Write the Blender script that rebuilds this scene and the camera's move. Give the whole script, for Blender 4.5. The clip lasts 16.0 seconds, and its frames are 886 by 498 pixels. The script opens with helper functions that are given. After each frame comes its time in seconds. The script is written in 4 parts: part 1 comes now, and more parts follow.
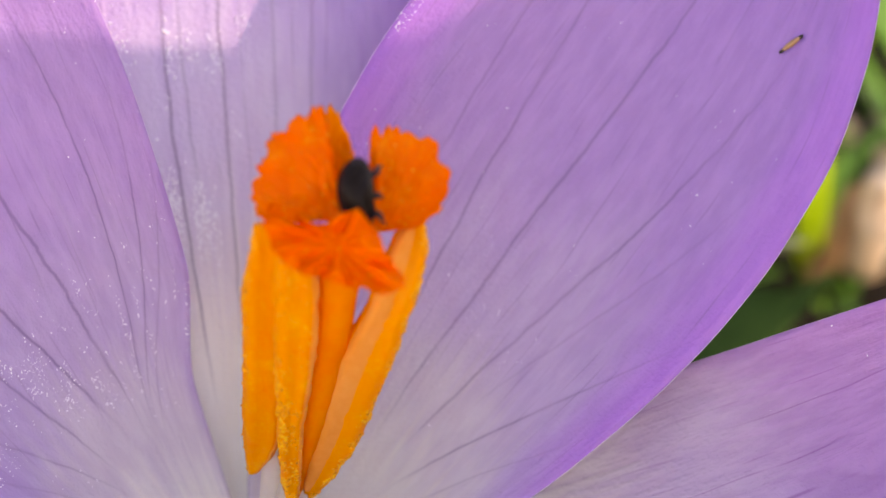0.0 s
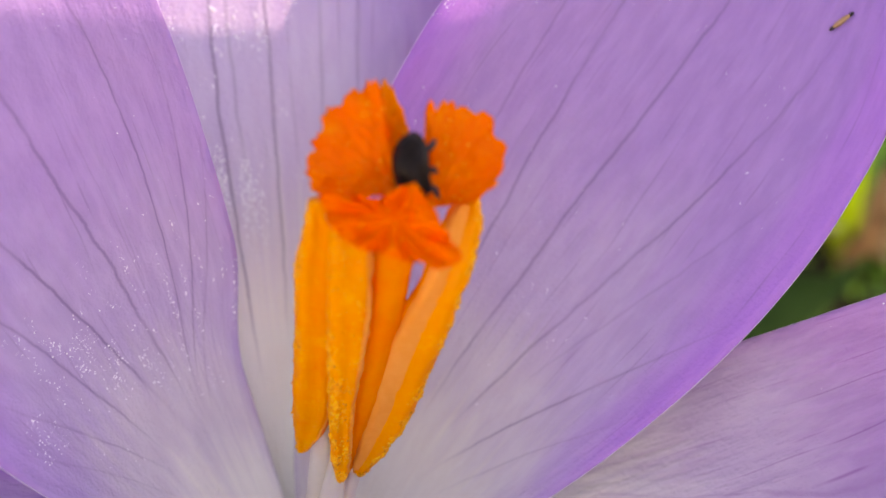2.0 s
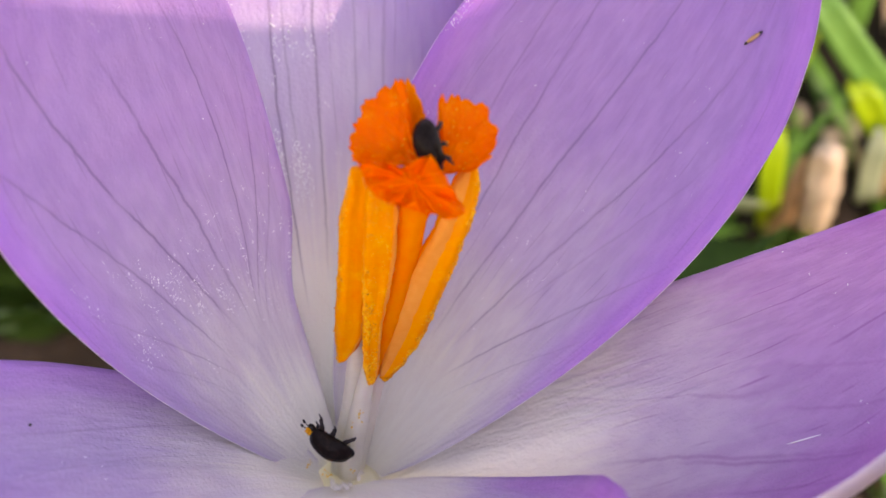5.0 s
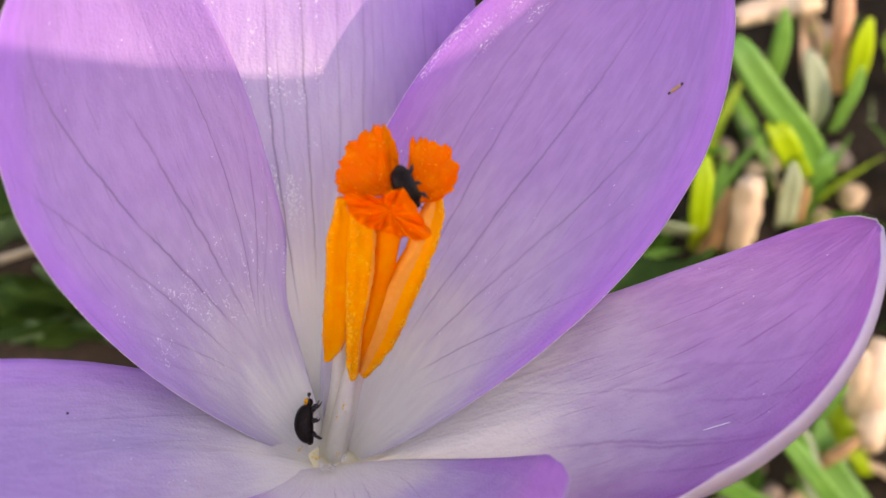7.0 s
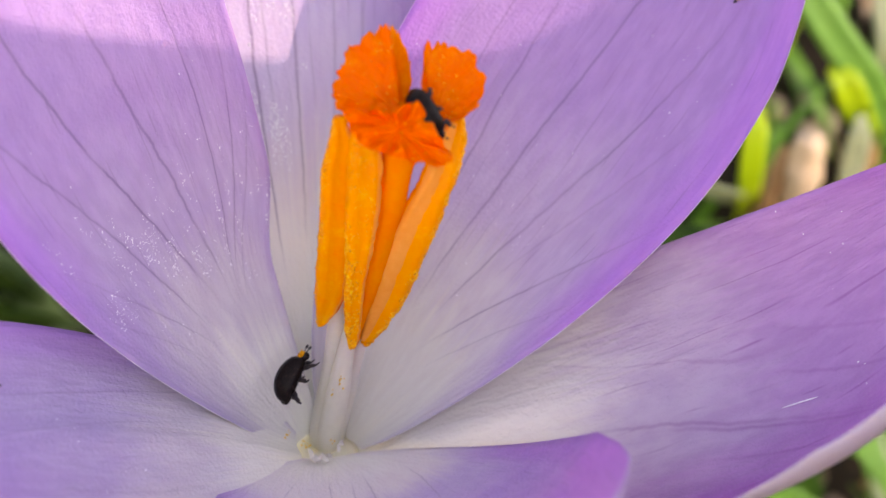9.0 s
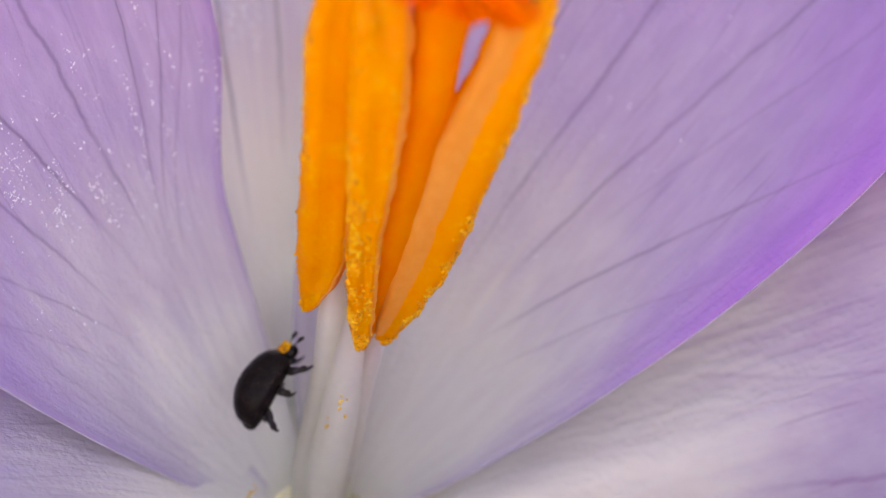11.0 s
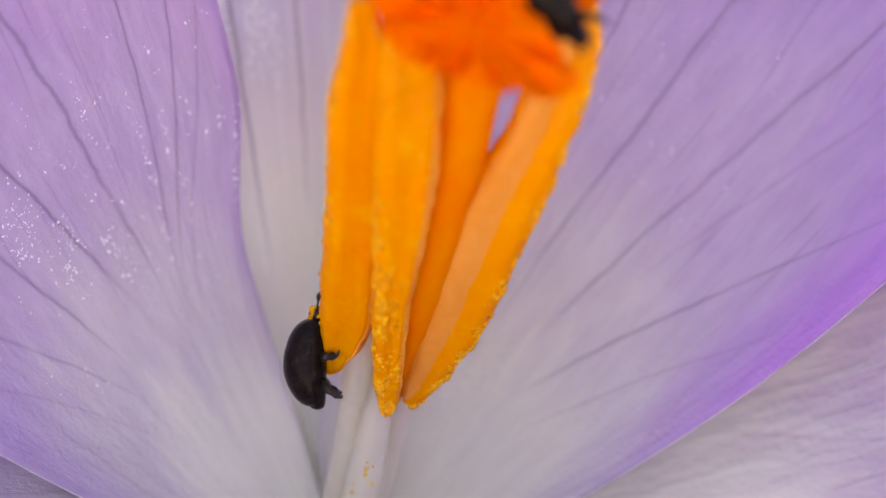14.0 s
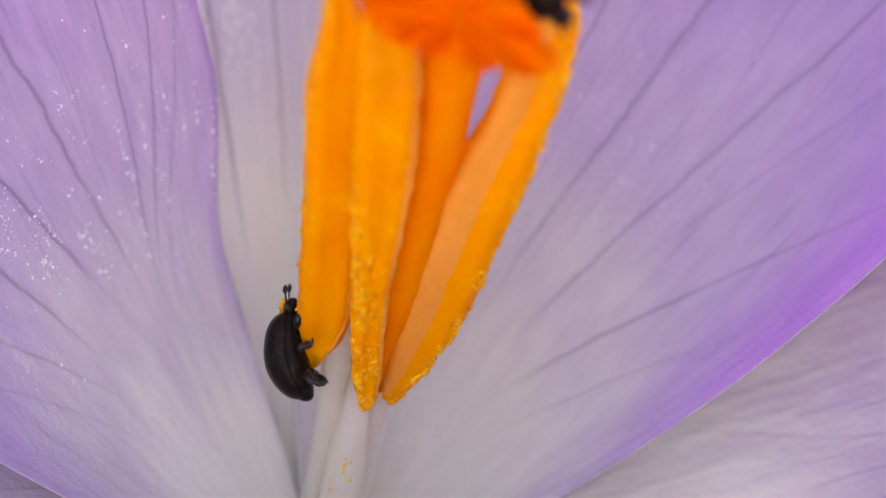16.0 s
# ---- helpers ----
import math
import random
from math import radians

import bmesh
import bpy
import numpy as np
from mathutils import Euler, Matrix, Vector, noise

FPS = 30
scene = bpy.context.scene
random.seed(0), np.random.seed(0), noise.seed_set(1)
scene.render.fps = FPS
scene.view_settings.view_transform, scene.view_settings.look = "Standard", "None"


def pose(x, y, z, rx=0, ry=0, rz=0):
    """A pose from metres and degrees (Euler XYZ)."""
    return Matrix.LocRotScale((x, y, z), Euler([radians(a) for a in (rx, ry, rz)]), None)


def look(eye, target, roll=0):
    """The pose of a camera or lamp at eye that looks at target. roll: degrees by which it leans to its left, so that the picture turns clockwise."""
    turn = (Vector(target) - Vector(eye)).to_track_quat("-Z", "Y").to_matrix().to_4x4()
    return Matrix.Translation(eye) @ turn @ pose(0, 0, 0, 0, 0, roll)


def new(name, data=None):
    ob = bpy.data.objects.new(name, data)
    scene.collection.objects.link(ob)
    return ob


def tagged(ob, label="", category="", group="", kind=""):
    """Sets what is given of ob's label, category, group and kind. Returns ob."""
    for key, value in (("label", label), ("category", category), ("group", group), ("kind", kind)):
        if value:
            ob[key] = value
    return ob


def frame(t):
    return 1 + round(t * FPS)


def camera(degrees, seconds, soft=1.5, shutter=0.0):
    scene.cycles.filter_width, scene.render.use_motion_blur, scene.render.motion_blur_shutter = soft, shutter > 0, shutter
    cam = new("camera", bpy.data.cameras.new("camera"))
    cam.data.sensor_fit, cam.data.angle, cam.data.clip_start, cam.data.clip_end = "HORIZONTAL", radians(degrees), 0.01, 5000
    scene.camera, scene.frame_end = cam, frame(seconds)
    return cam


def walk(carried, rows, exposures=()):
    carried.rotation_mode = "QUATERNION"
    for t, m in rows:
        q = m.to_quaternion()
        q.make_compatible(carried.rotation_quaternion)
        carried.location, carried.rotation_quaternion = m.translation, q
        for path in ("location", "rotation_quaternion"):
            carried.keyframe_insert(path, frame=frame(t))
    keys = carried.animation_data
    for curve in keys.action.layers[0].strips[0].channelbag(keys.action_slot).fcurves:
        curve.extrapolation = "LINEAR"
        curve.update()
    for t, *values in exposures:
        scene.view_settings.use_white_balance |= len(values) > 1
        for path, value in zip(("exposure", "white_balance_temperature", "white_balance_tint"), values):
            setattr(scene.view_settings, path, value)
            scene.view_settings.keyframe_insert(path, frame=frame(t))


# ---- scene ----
# A crocus flower seen from above its rim. Lengths below are in millimetres from the throat of the flower.
MM, THROAT = 0.001, 0.055
cam = camera(20.0, 16.0, soft=1.5)
PATH = [
    (0, (0.00975, -0.06731, 0.12801), (0.00514, 0.01067, 0.06557), -0.06),
    (0.5, (0.00882, -0.06706, 0.12717), (0.00430, 0.01106, 0.06491), -0.01),
    (1, (0.00872, -0.06722, 0.12619), (0.00445, 0.01118, 0.06426), -0.07),
    (1.5, (0.00795, -0.06720, 0.12624), (0.00379, 0.01110, 0.06418), 0.09),
    (2, (0.00737, -0.06777, 0.12695), (0.00332, 0.01036, 0.06467), 0.23),
    (2.5, (0.00723, -0.07411, 0.13053), (0.00351, 0.00422, 0.06848), 0.56),
    (3, (0.00753, -0.08479, 0.13758), (0.00399, -0.00614, 0.07592), 0.67),
    (3.5, (0.00729, -0.08817, 0.13807), (0.00400, -0.00918, 0.07684), 0.97),
    (4, (0.00712, -0.08849, 0.14015), (0.00396, -0.00983, 0.07848), 0.91),
    (4.2, (0.00705, -0.08851, 0.14009), (0.00383, -0.00989, 0.07839), 0.88),
    (6.3, (0.00823, -0.10480, 0.15600), (0.00505, -0.02659, 0.09376), 1.15),
    (6.5, (0.00825, -0.10625, 0.15731), (0.00556, -0.02794, 0.09518), 1.27),
    (7, (0.00864, -0.11103, 0.15735), (0.00617, -0.03190, 0.09626), 1.34),
    (7.5, (0.00692, -0.11008, 0.15081), (0.00484, -0.03000, 0.09096), 1.33),
    (8, (0.00510, -0.10925, 0.14339), (0.00452, -0.02736, 0.08600), 1.63),
    (8.2, (0.00611, -0.10913, 0.14258), (0.00499, -0.02718, 0.08528), 1.47),
    (10.3, (0.00336, -0.05930, 0.11259), (0.00310, 0.01986, 0.05149), 2.47),
    (10.5, (0.00324, -0.05824, 0.10898), (0.00245, 0.02226, 0.04966), 2.02),
    (11, (0.00335, -0.05397, 0.10664), (0.00185, 0.02544, 0.04587), 1.56),
    (11.5, (0.00352, -0.05105, 0.10469), (0.00131, 0.02788, 0.04333), 1.32),
    (12, (0.00279, -0.05024, 0.10449), (0.00149, 0.02867, 0.04306), 1.78),
    (12.5, (0.00353, -0.05014, 0.10547), (0.00186, 0.02875, 0.04404), 1.60),
    (13, (0.00372, -0.04941, 0.10645), (0.00164, 0.02855, 0.04386), 1.40),
    (13.5, (0.00323, -0.04902, 0.10642), (0.00103, 0.02827, 0.04301), 1.30),
    (14, (0.00310, -0.04843, 0.10755), (0.00055, 0.02856, 0.04379), 1.13),
    (14.5, (0.00328, -0.04889, 0.10719), (0.00094, 0.02892, 0.04441), 1.21),
    (15, (0.00323, -0.04916, 0.10703), (0.00104, 0.02903, 0.04474), 1.37),
    (15.5, (0.00300, -0.04938, 0.10601), (0.00105, 0.02934, 0.04438), 1.41),
    (16, (0.00319, -0.04969, 0.10544), (0.00134, 0.02948, 0.04438), 1.40),
]
walk(cam, [(t, look(eye, target, roll)) for t, eye, target, roll in PATH], exposures=[(0.0, 2.47, 10600, 48), (6.0, 2.48, 10500, 47), (10.3, 2.57, 10500, 44), (16.0, 2.56, 10500, 44)])

# ---- light ----
SUN_WAY = Vector((0.8937, -0.3253, 0.3090)).normalized()
world = bpy.data.worlds.new("sky")
scene.world = world
world.use_nodes = True
sky = world.node_tree.nodes.new("ShaderNodeTexSky")
sky.sky_type, sky.sun_disc = "NISHITA", False
sky.dust_density = 0.0
sky.sun_elevation = math.asin(SUN_WAY.z)
sky.sun_rotation = math.atan2(SUN_WAY.x, SUN_WAY.y)
backdrop = world.node_tree.nodes["Background"]
backdrop.inputs["Strength"].default_value = 0.15
world.node_tree.links.new(sky.outputs["Color"], backdrop.inputs["Color"])
sun_data = bpy.data.lights.new("sun", "SUN")
sun_data.energy, sun_data.angle, sun_data.color = 0.52, radians(0.5), (0.91, 0.97, 1.0)
sun = new("sun", sun_data)
sun.matrix_world = look(SUN_WAY * 2.0, (0, 0, 0))


# ---- building helpers ----
def at(x, y, z):
    """A point given in millimetres from the throat."""
    return Vector((x * MM, y * MM, z * MM + THROAT))


def part(name, bm, material, parent, label=""):
    """Links a bmesh as one mesh under a thing or a part."""
    me = bpy.data.meshes.new(name)
    bm.to_mesh(me)
    bm.free()
    for m in material if isinstance(material, (list, tuple)) else [material]:
        me.materials.append(m)
    for p in me.polygons:
        p.use_smooth = True
    ob = new(name, me)
    if parent:
        ob.parent = parent
    return tagged(ob, label)


def grid(bm, rows, mat=0, uv=None, close=False):
    """Faces between rows of points; uv: matching rows of pairs."""
    lay = bm.loops.layers.uv.verify()
    vs = [[bm.verts.new(p) for p in r] for r in rows]
    n = len(vs[0])
    for i in range(len(vs) - 1):
        for j in range(n if close else n - 1):
            k = (j + 1) % n
            f = bm.faces.new((vs[i][j], vs[i + 1][j], vs[i + 1][k], vs[i][k]))
            f.material_index = mat
            if uv:
                for lp, (a, b) in zip(f.loops, ((i, j), (i + 1, j), (i + 1, k), (i, k))):
                    lp[lay].uv = uv[a][b]
    return vs


def spline(rows, n):
    """n smooth rows through the given rows of numbers."""
    a = np.array(rows, float)
    out = []
    for u in np.linspace(0, len(a) - 1, n):
        i = min(int(u), len(a) - 2)
        f = u - i
        p0, p1, p2, p3 = a[max(i - 1, 0)], a[i], a[i + 1], a[min(i + 2, len(a) - 1)]
        out.append(0.5 * (2 * p1 + (p2 - p0) * f + (2 * p0 - 5 * p1 + 4 * p2 - p3) * f * f + (3 * p1 - p0 - 3 * p2 + p3) * f**3))
    return out


def tube(bm, rows, n=24, sides=12, mat=0, ends=True, wobble=0.0):
    """A round tube through rows of x, y, z, radius in millimetres."""
    pts = spline(rows, n)
    rings, uv = [], []
    for i, p in enumerate(pts):
        way = Vector(pts[min(i + 1, n - 1)][:3] - pts[max(i - 1, 0)][:3]).normalized()
        side = way.cross(Vector((0.3, -0.9, 0.2))).normalized()
        up = side.cross(way)
        ring = []
        for k in range(sides):
            a = 2 * math.pi * k / sides
            r = p[3] * (1 + wobble * noise.noise(Vector((p[0] * 1.3 + k, p[1], p[2] * 1.1))))
            q = Vector(p[:3]) + (side * math.cos(a) + up * math.sin(a)) * r
            ring.append(at(*q))
        rings.append(ring)
        uv.append([(i / (n - 1), k / sides) for k in range(sides)])
    vs = grid(bm, rings, mat, uv, close=True)
    if ends:
        for r in (vs[0], vs[-1]):
            f = bm.faces.new(r)
            f.material_index = mat
    return vs


def ball(bm, centre, size, turn=None, sub=1, mat=0):
    """An icosphere of three radii, in the caller's units."""
    m = Matrix.Translation(centre) @ (turn.to_4x4() if turn else Matrix.Identity(4)) @ Matrix.Diagonal((*size, 1))
    made = bmesh.ops.create_icosphere(bm, subdivisions=sub, radius=1.0, matrix=m)
    for v in made["verts"]:
        for f in v.link_faces:
            f.material_index = mat


# ---- materials ----
class Nodes:
    """A short way to write node trees."""

    def __init__(self, name):
        self.m = bpy.data.materials.new(name)
        self.m.use_nodes = True
        self.t = self.m.node_tree
        self.bsdf = self.t.nodes["Principled BSDF"]
        self.out = self.t.nodes["Material Output"]

    def put(self, socket, v):
        if isinstance(v, bpy.types.NodeSocket):
            self.t.links.new(v, socket)
        else:
            socket.default_value = v

    def node(self, kind, out=0, props=None, **ins):
        n = self.t.nodes.new(kind)
        for k, v in (props or {}).items():
            setattr(n, k, v)
        for k, v in ins.items():
            self.put(n.inputs[int(k[1:]) if k[0] == "i" and k[1:].isdigit() else k.replace("_", " ")], v)
        return n.outputs[out]

    def math(self, op, a, b=0.0, clamp=False):
        return self.node("ShaderNodeMath", props={"operation": op, "use_clamp": clamp}, i0=a, i1=b)

    def mix(self, f, a, b, blend="MIX"):
        n = self.t.nodes.new("ShaderNodeMix")
        n.data_type, n.blend_type = "RGBA", blend
        self.put(n.inputs[0], f), self.put(n.inputs[6], a), self.put(n.inputs[7], b)
        return n.outputs[2]

    def ramp(self, f, stops):
        n = self.t.nodes.new("ShaderNodeValToRGB")
        n.color_ramp.interpolation = "EASE"
        e = n.color_ramp.elements
        while len(e) < len(stops):
            e.new(0.5)
        for el, (p, c) in zip(e, stops):
            el.position, el.color = p, (*c, 1) if len(c) == 3 else c
        self.put(n.inputs[0], f)
        return n.outputs[0]

    def noise(self, scale, vec=None, detail=3.0, rough=0.55):
        n = self.t.nodes.new("ShaderNodeTexNoise")
        n.inputs["Scale"].default_value, n.inputs["Detail"].default_value, n.inputs["Roughness"].default_value = scale, detail, rough
        self.put(n.inputs["Vector"], vec if vec else self.obj())
        return n.outputs["Fac"]

    def obj(self):
        return self.node("ShaderNodeTexCoord", 3)

    def uv(self):
        return self.node("ShaderNodeTexCoord", 2)

    def step(self, v, lo, hi):
        n = self.t.nodes.new("ShaderNodeMapRange")
        n.interpolation_type = "SMOOTHSTEP"
        self.put(n.inputs["Value"], v)
        n.inputs["From Min"].default_value, n.inputs["From Max"].default_value = lo, hi
        return n.outputs["Result"]

    def bump(self, h, strength, dist):
        return self.node("ShaderNodeBump", Height=h, Strength=strength, Distance=dist)


def tepal_material(name, stops, edge, margins, veins, sheer=0.30, tint=(0.13, 0.075, 0.17), fine=0.15, band=0.64, crease=1.0, fade=(0.10, 0.30)):
    """A tepal's skin: colour along its length, deeper margins (strength at either side), the main veins (rows of three powers of
    their run, start, end and strength), finer veins between, a cell-fine glitter and some light through it. crease: how wrinkled it is; fade: where the margins
    begin along it."""
    n = Nodes(name)
    uv = n.uv()
    sep = n.t.nodes.new("ShaderNodeSeparateXYZ")
    n.put(sep.inputs[0], uv)
    s, v = sep.outputs[0], sep.outputs[1]
    own = n.node("ShaderNodeObjectInfo", 5)
    shift = n.node("ShaderNodeCombineXYZ", X=n.math("MULTIPLY", own, 31.0), Y=n.math("MULTIPLY", own, 17.0), Z=own)

    def stretched(a, b):
        w = n.node("ShaderNodeVectorMath", props={"operation": "MULTIPLY"}, i0=uv, i1=(a, b, 1.0))
        return n.node("ShaderNodeVectorMath", props={"operation": "ADD"}, i0=w, i1=shift)

    cloud = n.noise(1.0, stretched(3.0, 4.0), 4.0)
    off = n.math("ABSOLUTE", n.math("SUBTRACT", n.math("MULTIPLY", v, 2.0), 1.0))
    streak = n.noise(1.0, stretched(2.5, 46.0), 3.0, 0.6)
    along = n.math("ADD", s, n.math("MULTIPLY", n.math("SUBTRACT", cloud, 0.5), 0.18))
    along = n.math("ADD", along, n.math("MULTIPLY", n.math("SUBTRACT", streak, 0.5), 0.10))
    along = n.math("ADD", along, n.math("MULTIPLY", n.math("POWER", off, 2.6), 0.18))
    base = n.ramp(along, stops)
    # margins
    side = n.step(v, 0.4, 0.6)
    power = n.math("ADD", margins[0], n.math("MULTIPLY", side, margins[1] - margins[0]))
    ragged = n.math("MULTIPLY", n.math("SUBTRACT", n.noise(1.0, stretched(2.2, 9.0), 4.0), 0.5), 0.42)
    rim = n.math("MULTIPLY", n.step(n.math("ADD", off, ragged), band, 1.0), n.step(s, *fade))
    col = n.mix(n.math("MULTIPLY", rim, power), base, (*edge, 1))
    # soft mottling and long streaks
    mott = n.noise(1.0, stretched(16.0, 26.0), 4.0, 0.65)
    col = n.mix(0.16 * crease**0.5, col, n.ramp(mott, [(0.32, (0.34, 0.22, 0.42)), (0.68, (0.70, 0.68, 0.72))]), "OVERLAY")
    col = n.mix(0.09, col, n.ramp(streak, [(0.3, (0.36, 0.30, 0.42)), (0.7, (0.66, 0.64, 0.68))]), "OVERLAY")
    # main veins, each along its own curve
    shaky = n.math("ADD", n.math("MULTIPLY", n.math("SUBTRACT", n.noise(1.0, stretched(34.0, 8.0), 3.0, 0.6), 0.5), 0.012), n.math("MULTIPLY", n.math("SUBTRACT", n.noise(1.0, stretched(7.0, 3.0), 2.0), 0.5), 0.02))
    place = n.math("ADD", v, shaky)
    worn = n.math("ADD", 0.45, n.math("MULTIPLY", n.step(n.noise(1.0, stretched(11.0, 14.0), 3.0), 0.32, 0.52), 0.55))
    for p0, p1, p2, start, end, amount in veins:
        run = n.math("ADD", p0, n.math("MULTIPLY", s, n.math("ADD", p1, n.math("MULTIPLY", s, p2))))
        gap = n.math("ABSOLUTE", n.math("SUBTRACT", place, run))
        core = n.math("SUBTRACT", 1.0, n.step(gap, 0.0004, 0.0052))
        haze = n.math("SUBTRACT", 1.0, n.step(gap, 0.001, 0.014))
        reach = n.math("MULTIPLY", n.step(s, start, start + 0.10), n.math("SUBTRACT", 1.0, n.step(s, end - 0.18, end + 0.08)))
        f = n.math("MULTIPLY", n.math("ADD", n.math("MULTIPLY", n.math("MULTIPLY", core, worn), 0.53 * amount), n.math("MULTIPLY", haze, 0.09 * amount)), reach)
        col = n.mix(f, col, (*tint, 1))
    # finer veins between them, broken into dashes
    run = n.math("ADD", n.math("MULTIPLY", v, 30.0), n.math("MULTIPLY", n.math("SUBTRACT", n.noise(1.0, stretched(3.0, 5.0), 3.0), 0.5), 2.2))
    line = n.math("SUBTRACT", 1.0, n.step(n.math("ABSOLUTE", n.math("SUBTRACT", n.math("FRACT", run), 0.5)), 0.01, 0.09))
    dash = n.math("MULTIPLY", n.step(n.noise(1.0, stretched(9.0, 30.0), 2.0), 0.50, 0.66), n.math("MULTIPLY", n.step(s, 0.2, 0.34), fine * 1.6))
    col = n.mix(n.math("MULTIPLY", line, dash), col, (*tint, 1))
    n.put(n.bsdf.inputs["Base Color"], col)
    cells = n.noise(5200.0, None, 2.0, 0.5)
    n.put(n.bsdf.inputs["Roughness"], n.math("ADD", 0.24, n.math("MULTIPLY", cells, 0.25)))
    n.bsdf.inputs["Specular IOR Level"].default_value = 0.5
    h = n.math("ADD", n.math("MULTIPLY", cells, 0.85), n.math("ADD", n.math("MULTIPLY", streak, 0.35), n.math("MULTIPLY", mott, 1.4 * crease)))
    n.put(n.bsdf.inputs["Normal"], n.bump(h, 0.85, 0.00009))
    tr = n.node("ShaderNodeBsdfTranslucent", Color=col)
    n.put(n.out.inputs["Surface"], n.node("ShaderNodeMixShader", i0=sheer, i1=n.bsdf.outputs[0], i2=tr))
    return n.m


LILAC = [(0.0, (0.89, 0.89, 0.72)), (0.11, (0.78, 0.77, 0.66)), (0.22, (0.57, 0.525, 0.55)), (0.35, (0.435, 0.345, 0.515)), (0.56, (0.405, 0.26, 0.51)), (1.0, (0.36, 0.18, 0.50))]
BROAD = [(0.0, (0.76, 0.74, 0.585)), (0.15, (0.68, 0.67, 0.56)), (0.25, (0.57, 0.53, 0.54)), (0.36, (0.47, 0.38, 0.53)), (0.58, (0.40, 0.24, 0.50)), (1.0, (0.36, 0.165, 0.49))]
# Pink of the low right tepal, with sun glow from behind painted in.
PINK_BACKLIT = [(0.0, (0.90, 0.87, 0.72)), (0.20, (0.78, 0.74, 0.67)), (0.34, (0.55, 0.44, 0.56)), (0.52, (0.47, 0.25, 0.50)), (0.8, (0.425, 0.15, 0.49))]
RIM, MAGENTA = (0.44, 0.195, 0.62), (0.50, 0.10, 0.49)
SKIN_RIGHT = tepal_material("tepal_skin_right", BROAD, (0.47, 0.19, 0.60), (0.9, 1.0), [
    (0.585, 0.06, 0.10, 0.28, 0.75, 0.7), (0.56, -0.20, 0.10, 0.18, 0.84, 0.75), (0.51, -0.45, 0.03, 0.16, 0.72, 0.75),
    (0.60, -1.50, 0.55, 0.13, 0.42, 0.9), (0.52, -1.65, 0.40, 0.11, 0.30, 0.6), (0.70, 0.05, 0.10, 0.30, 0.80, 0.45), (0.53, -0.75, 0.12, 0.24, 0.60, 0.3)])
SKIN_LEFT = tepal_material("tepal_skin_left", LILAC, RIM, (0.55, 0.95), [
    (0.487, 0.477, -0.043, 0.22, 0.86, 0.9), (0.607, 0.24, 0.441, 0.18, 0.68, 0.7), (0.54, -0.03, 0.24, 0.20, 0.68, 0.8), (0.70, -1.35, 1.27, 0.20, 0.74, 0.9),
    (0.82, -2.05, 1.62, 0.20, 0.58, 0.85), (0.78, -2.10, 1.55, 0.18, 0.48, 0.7), (0.497, 1.13, 0.0, 0.15, 0.38, 0.6), (0.535, 1.36, 0.0, 0.13, 0.28, 0.6), (0.62, -0.62, 0.80, 0.28, 0.62, 0.3)], fade=(0.16, 0.46))
# Paler back tepal, brightened further in colour against the shade it stands in.
PALE_LIFTED = [(0.0, (0.93, 0.93, 0.79)), (0.18, (0.89, 0.88, 0.78)), (0.34, (0.62, 0.53, 0.66)), (0.56, (0.475, 0.31, 0.57)), (1.0, (0.39, 0.20, 0.53))]
SKIN_BACK = tepal_material("tepal_skin_back", PALE_LIFTED, (0.40, 0.17, 0.56), (1.0, 0.35), [
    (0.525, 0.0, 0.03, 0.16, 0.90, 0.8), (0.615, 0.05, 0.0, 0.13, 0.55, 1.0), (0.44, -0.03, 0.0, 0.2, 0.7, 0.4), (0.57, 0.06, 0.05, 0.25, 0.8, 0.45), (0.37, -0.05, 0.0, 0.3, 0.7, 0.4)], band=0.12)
SKIN_LOW_RIGHT = tepal_material("tepal_skin_low_right", PINK_BACKLIT, MAGENTA, (1.0, 0.25), [
    (0.938, -2.329, 2.352, 0.18, 0.56, 0.4), (0.31, 0.382, -1.078, 0.22, 0.56, 0.55), (0.585, 0.03, 0.0, 0.14, 0.36, 0.5), (0.70, 0.02, 0.0, 0.2, 0.5, 0.25),
    (0.24, 0.36, -1.0, 0.34, 0.62, 0.6), (0.38, 0.36, -1.0, 0.42, 0.68, 0.45), (0.45, 0.30, -0.9, 0.44, 0.72, 0.35), (0.30, 0.382, -1.078, 0.30, 0.62, 0.6)], 0.30, (0.25, 0.05, 0.27), 0.3, 0.34, 2.2)
SKIN_LOW_LEFT = tepal_material("tepal_skin_low_left", LILAC, RIM, (0.6, 0.6), [
    (0.031, 1.133, -1.184, 0.08, 0.52, 0.5), (0.298, 0.446, 0.0, 0.13, 0.55, 0.35), (0.62, 0.10, 0.0, 0.15, 0.5, 0.3)])
# Front tepal: rosier towards the tip to paint sunlight shining through it.
ROSE_BACKLIT = [(0.0, (0.86, 0.83, 0.70)), (0.20, (0.77, 0.71, 0.67)), (0.36, (0.55, 0.44, 0.62)), (0.6, (0.48, 0.31, 0.59)), (1.0, (0.52, 0.21, 0.57))]
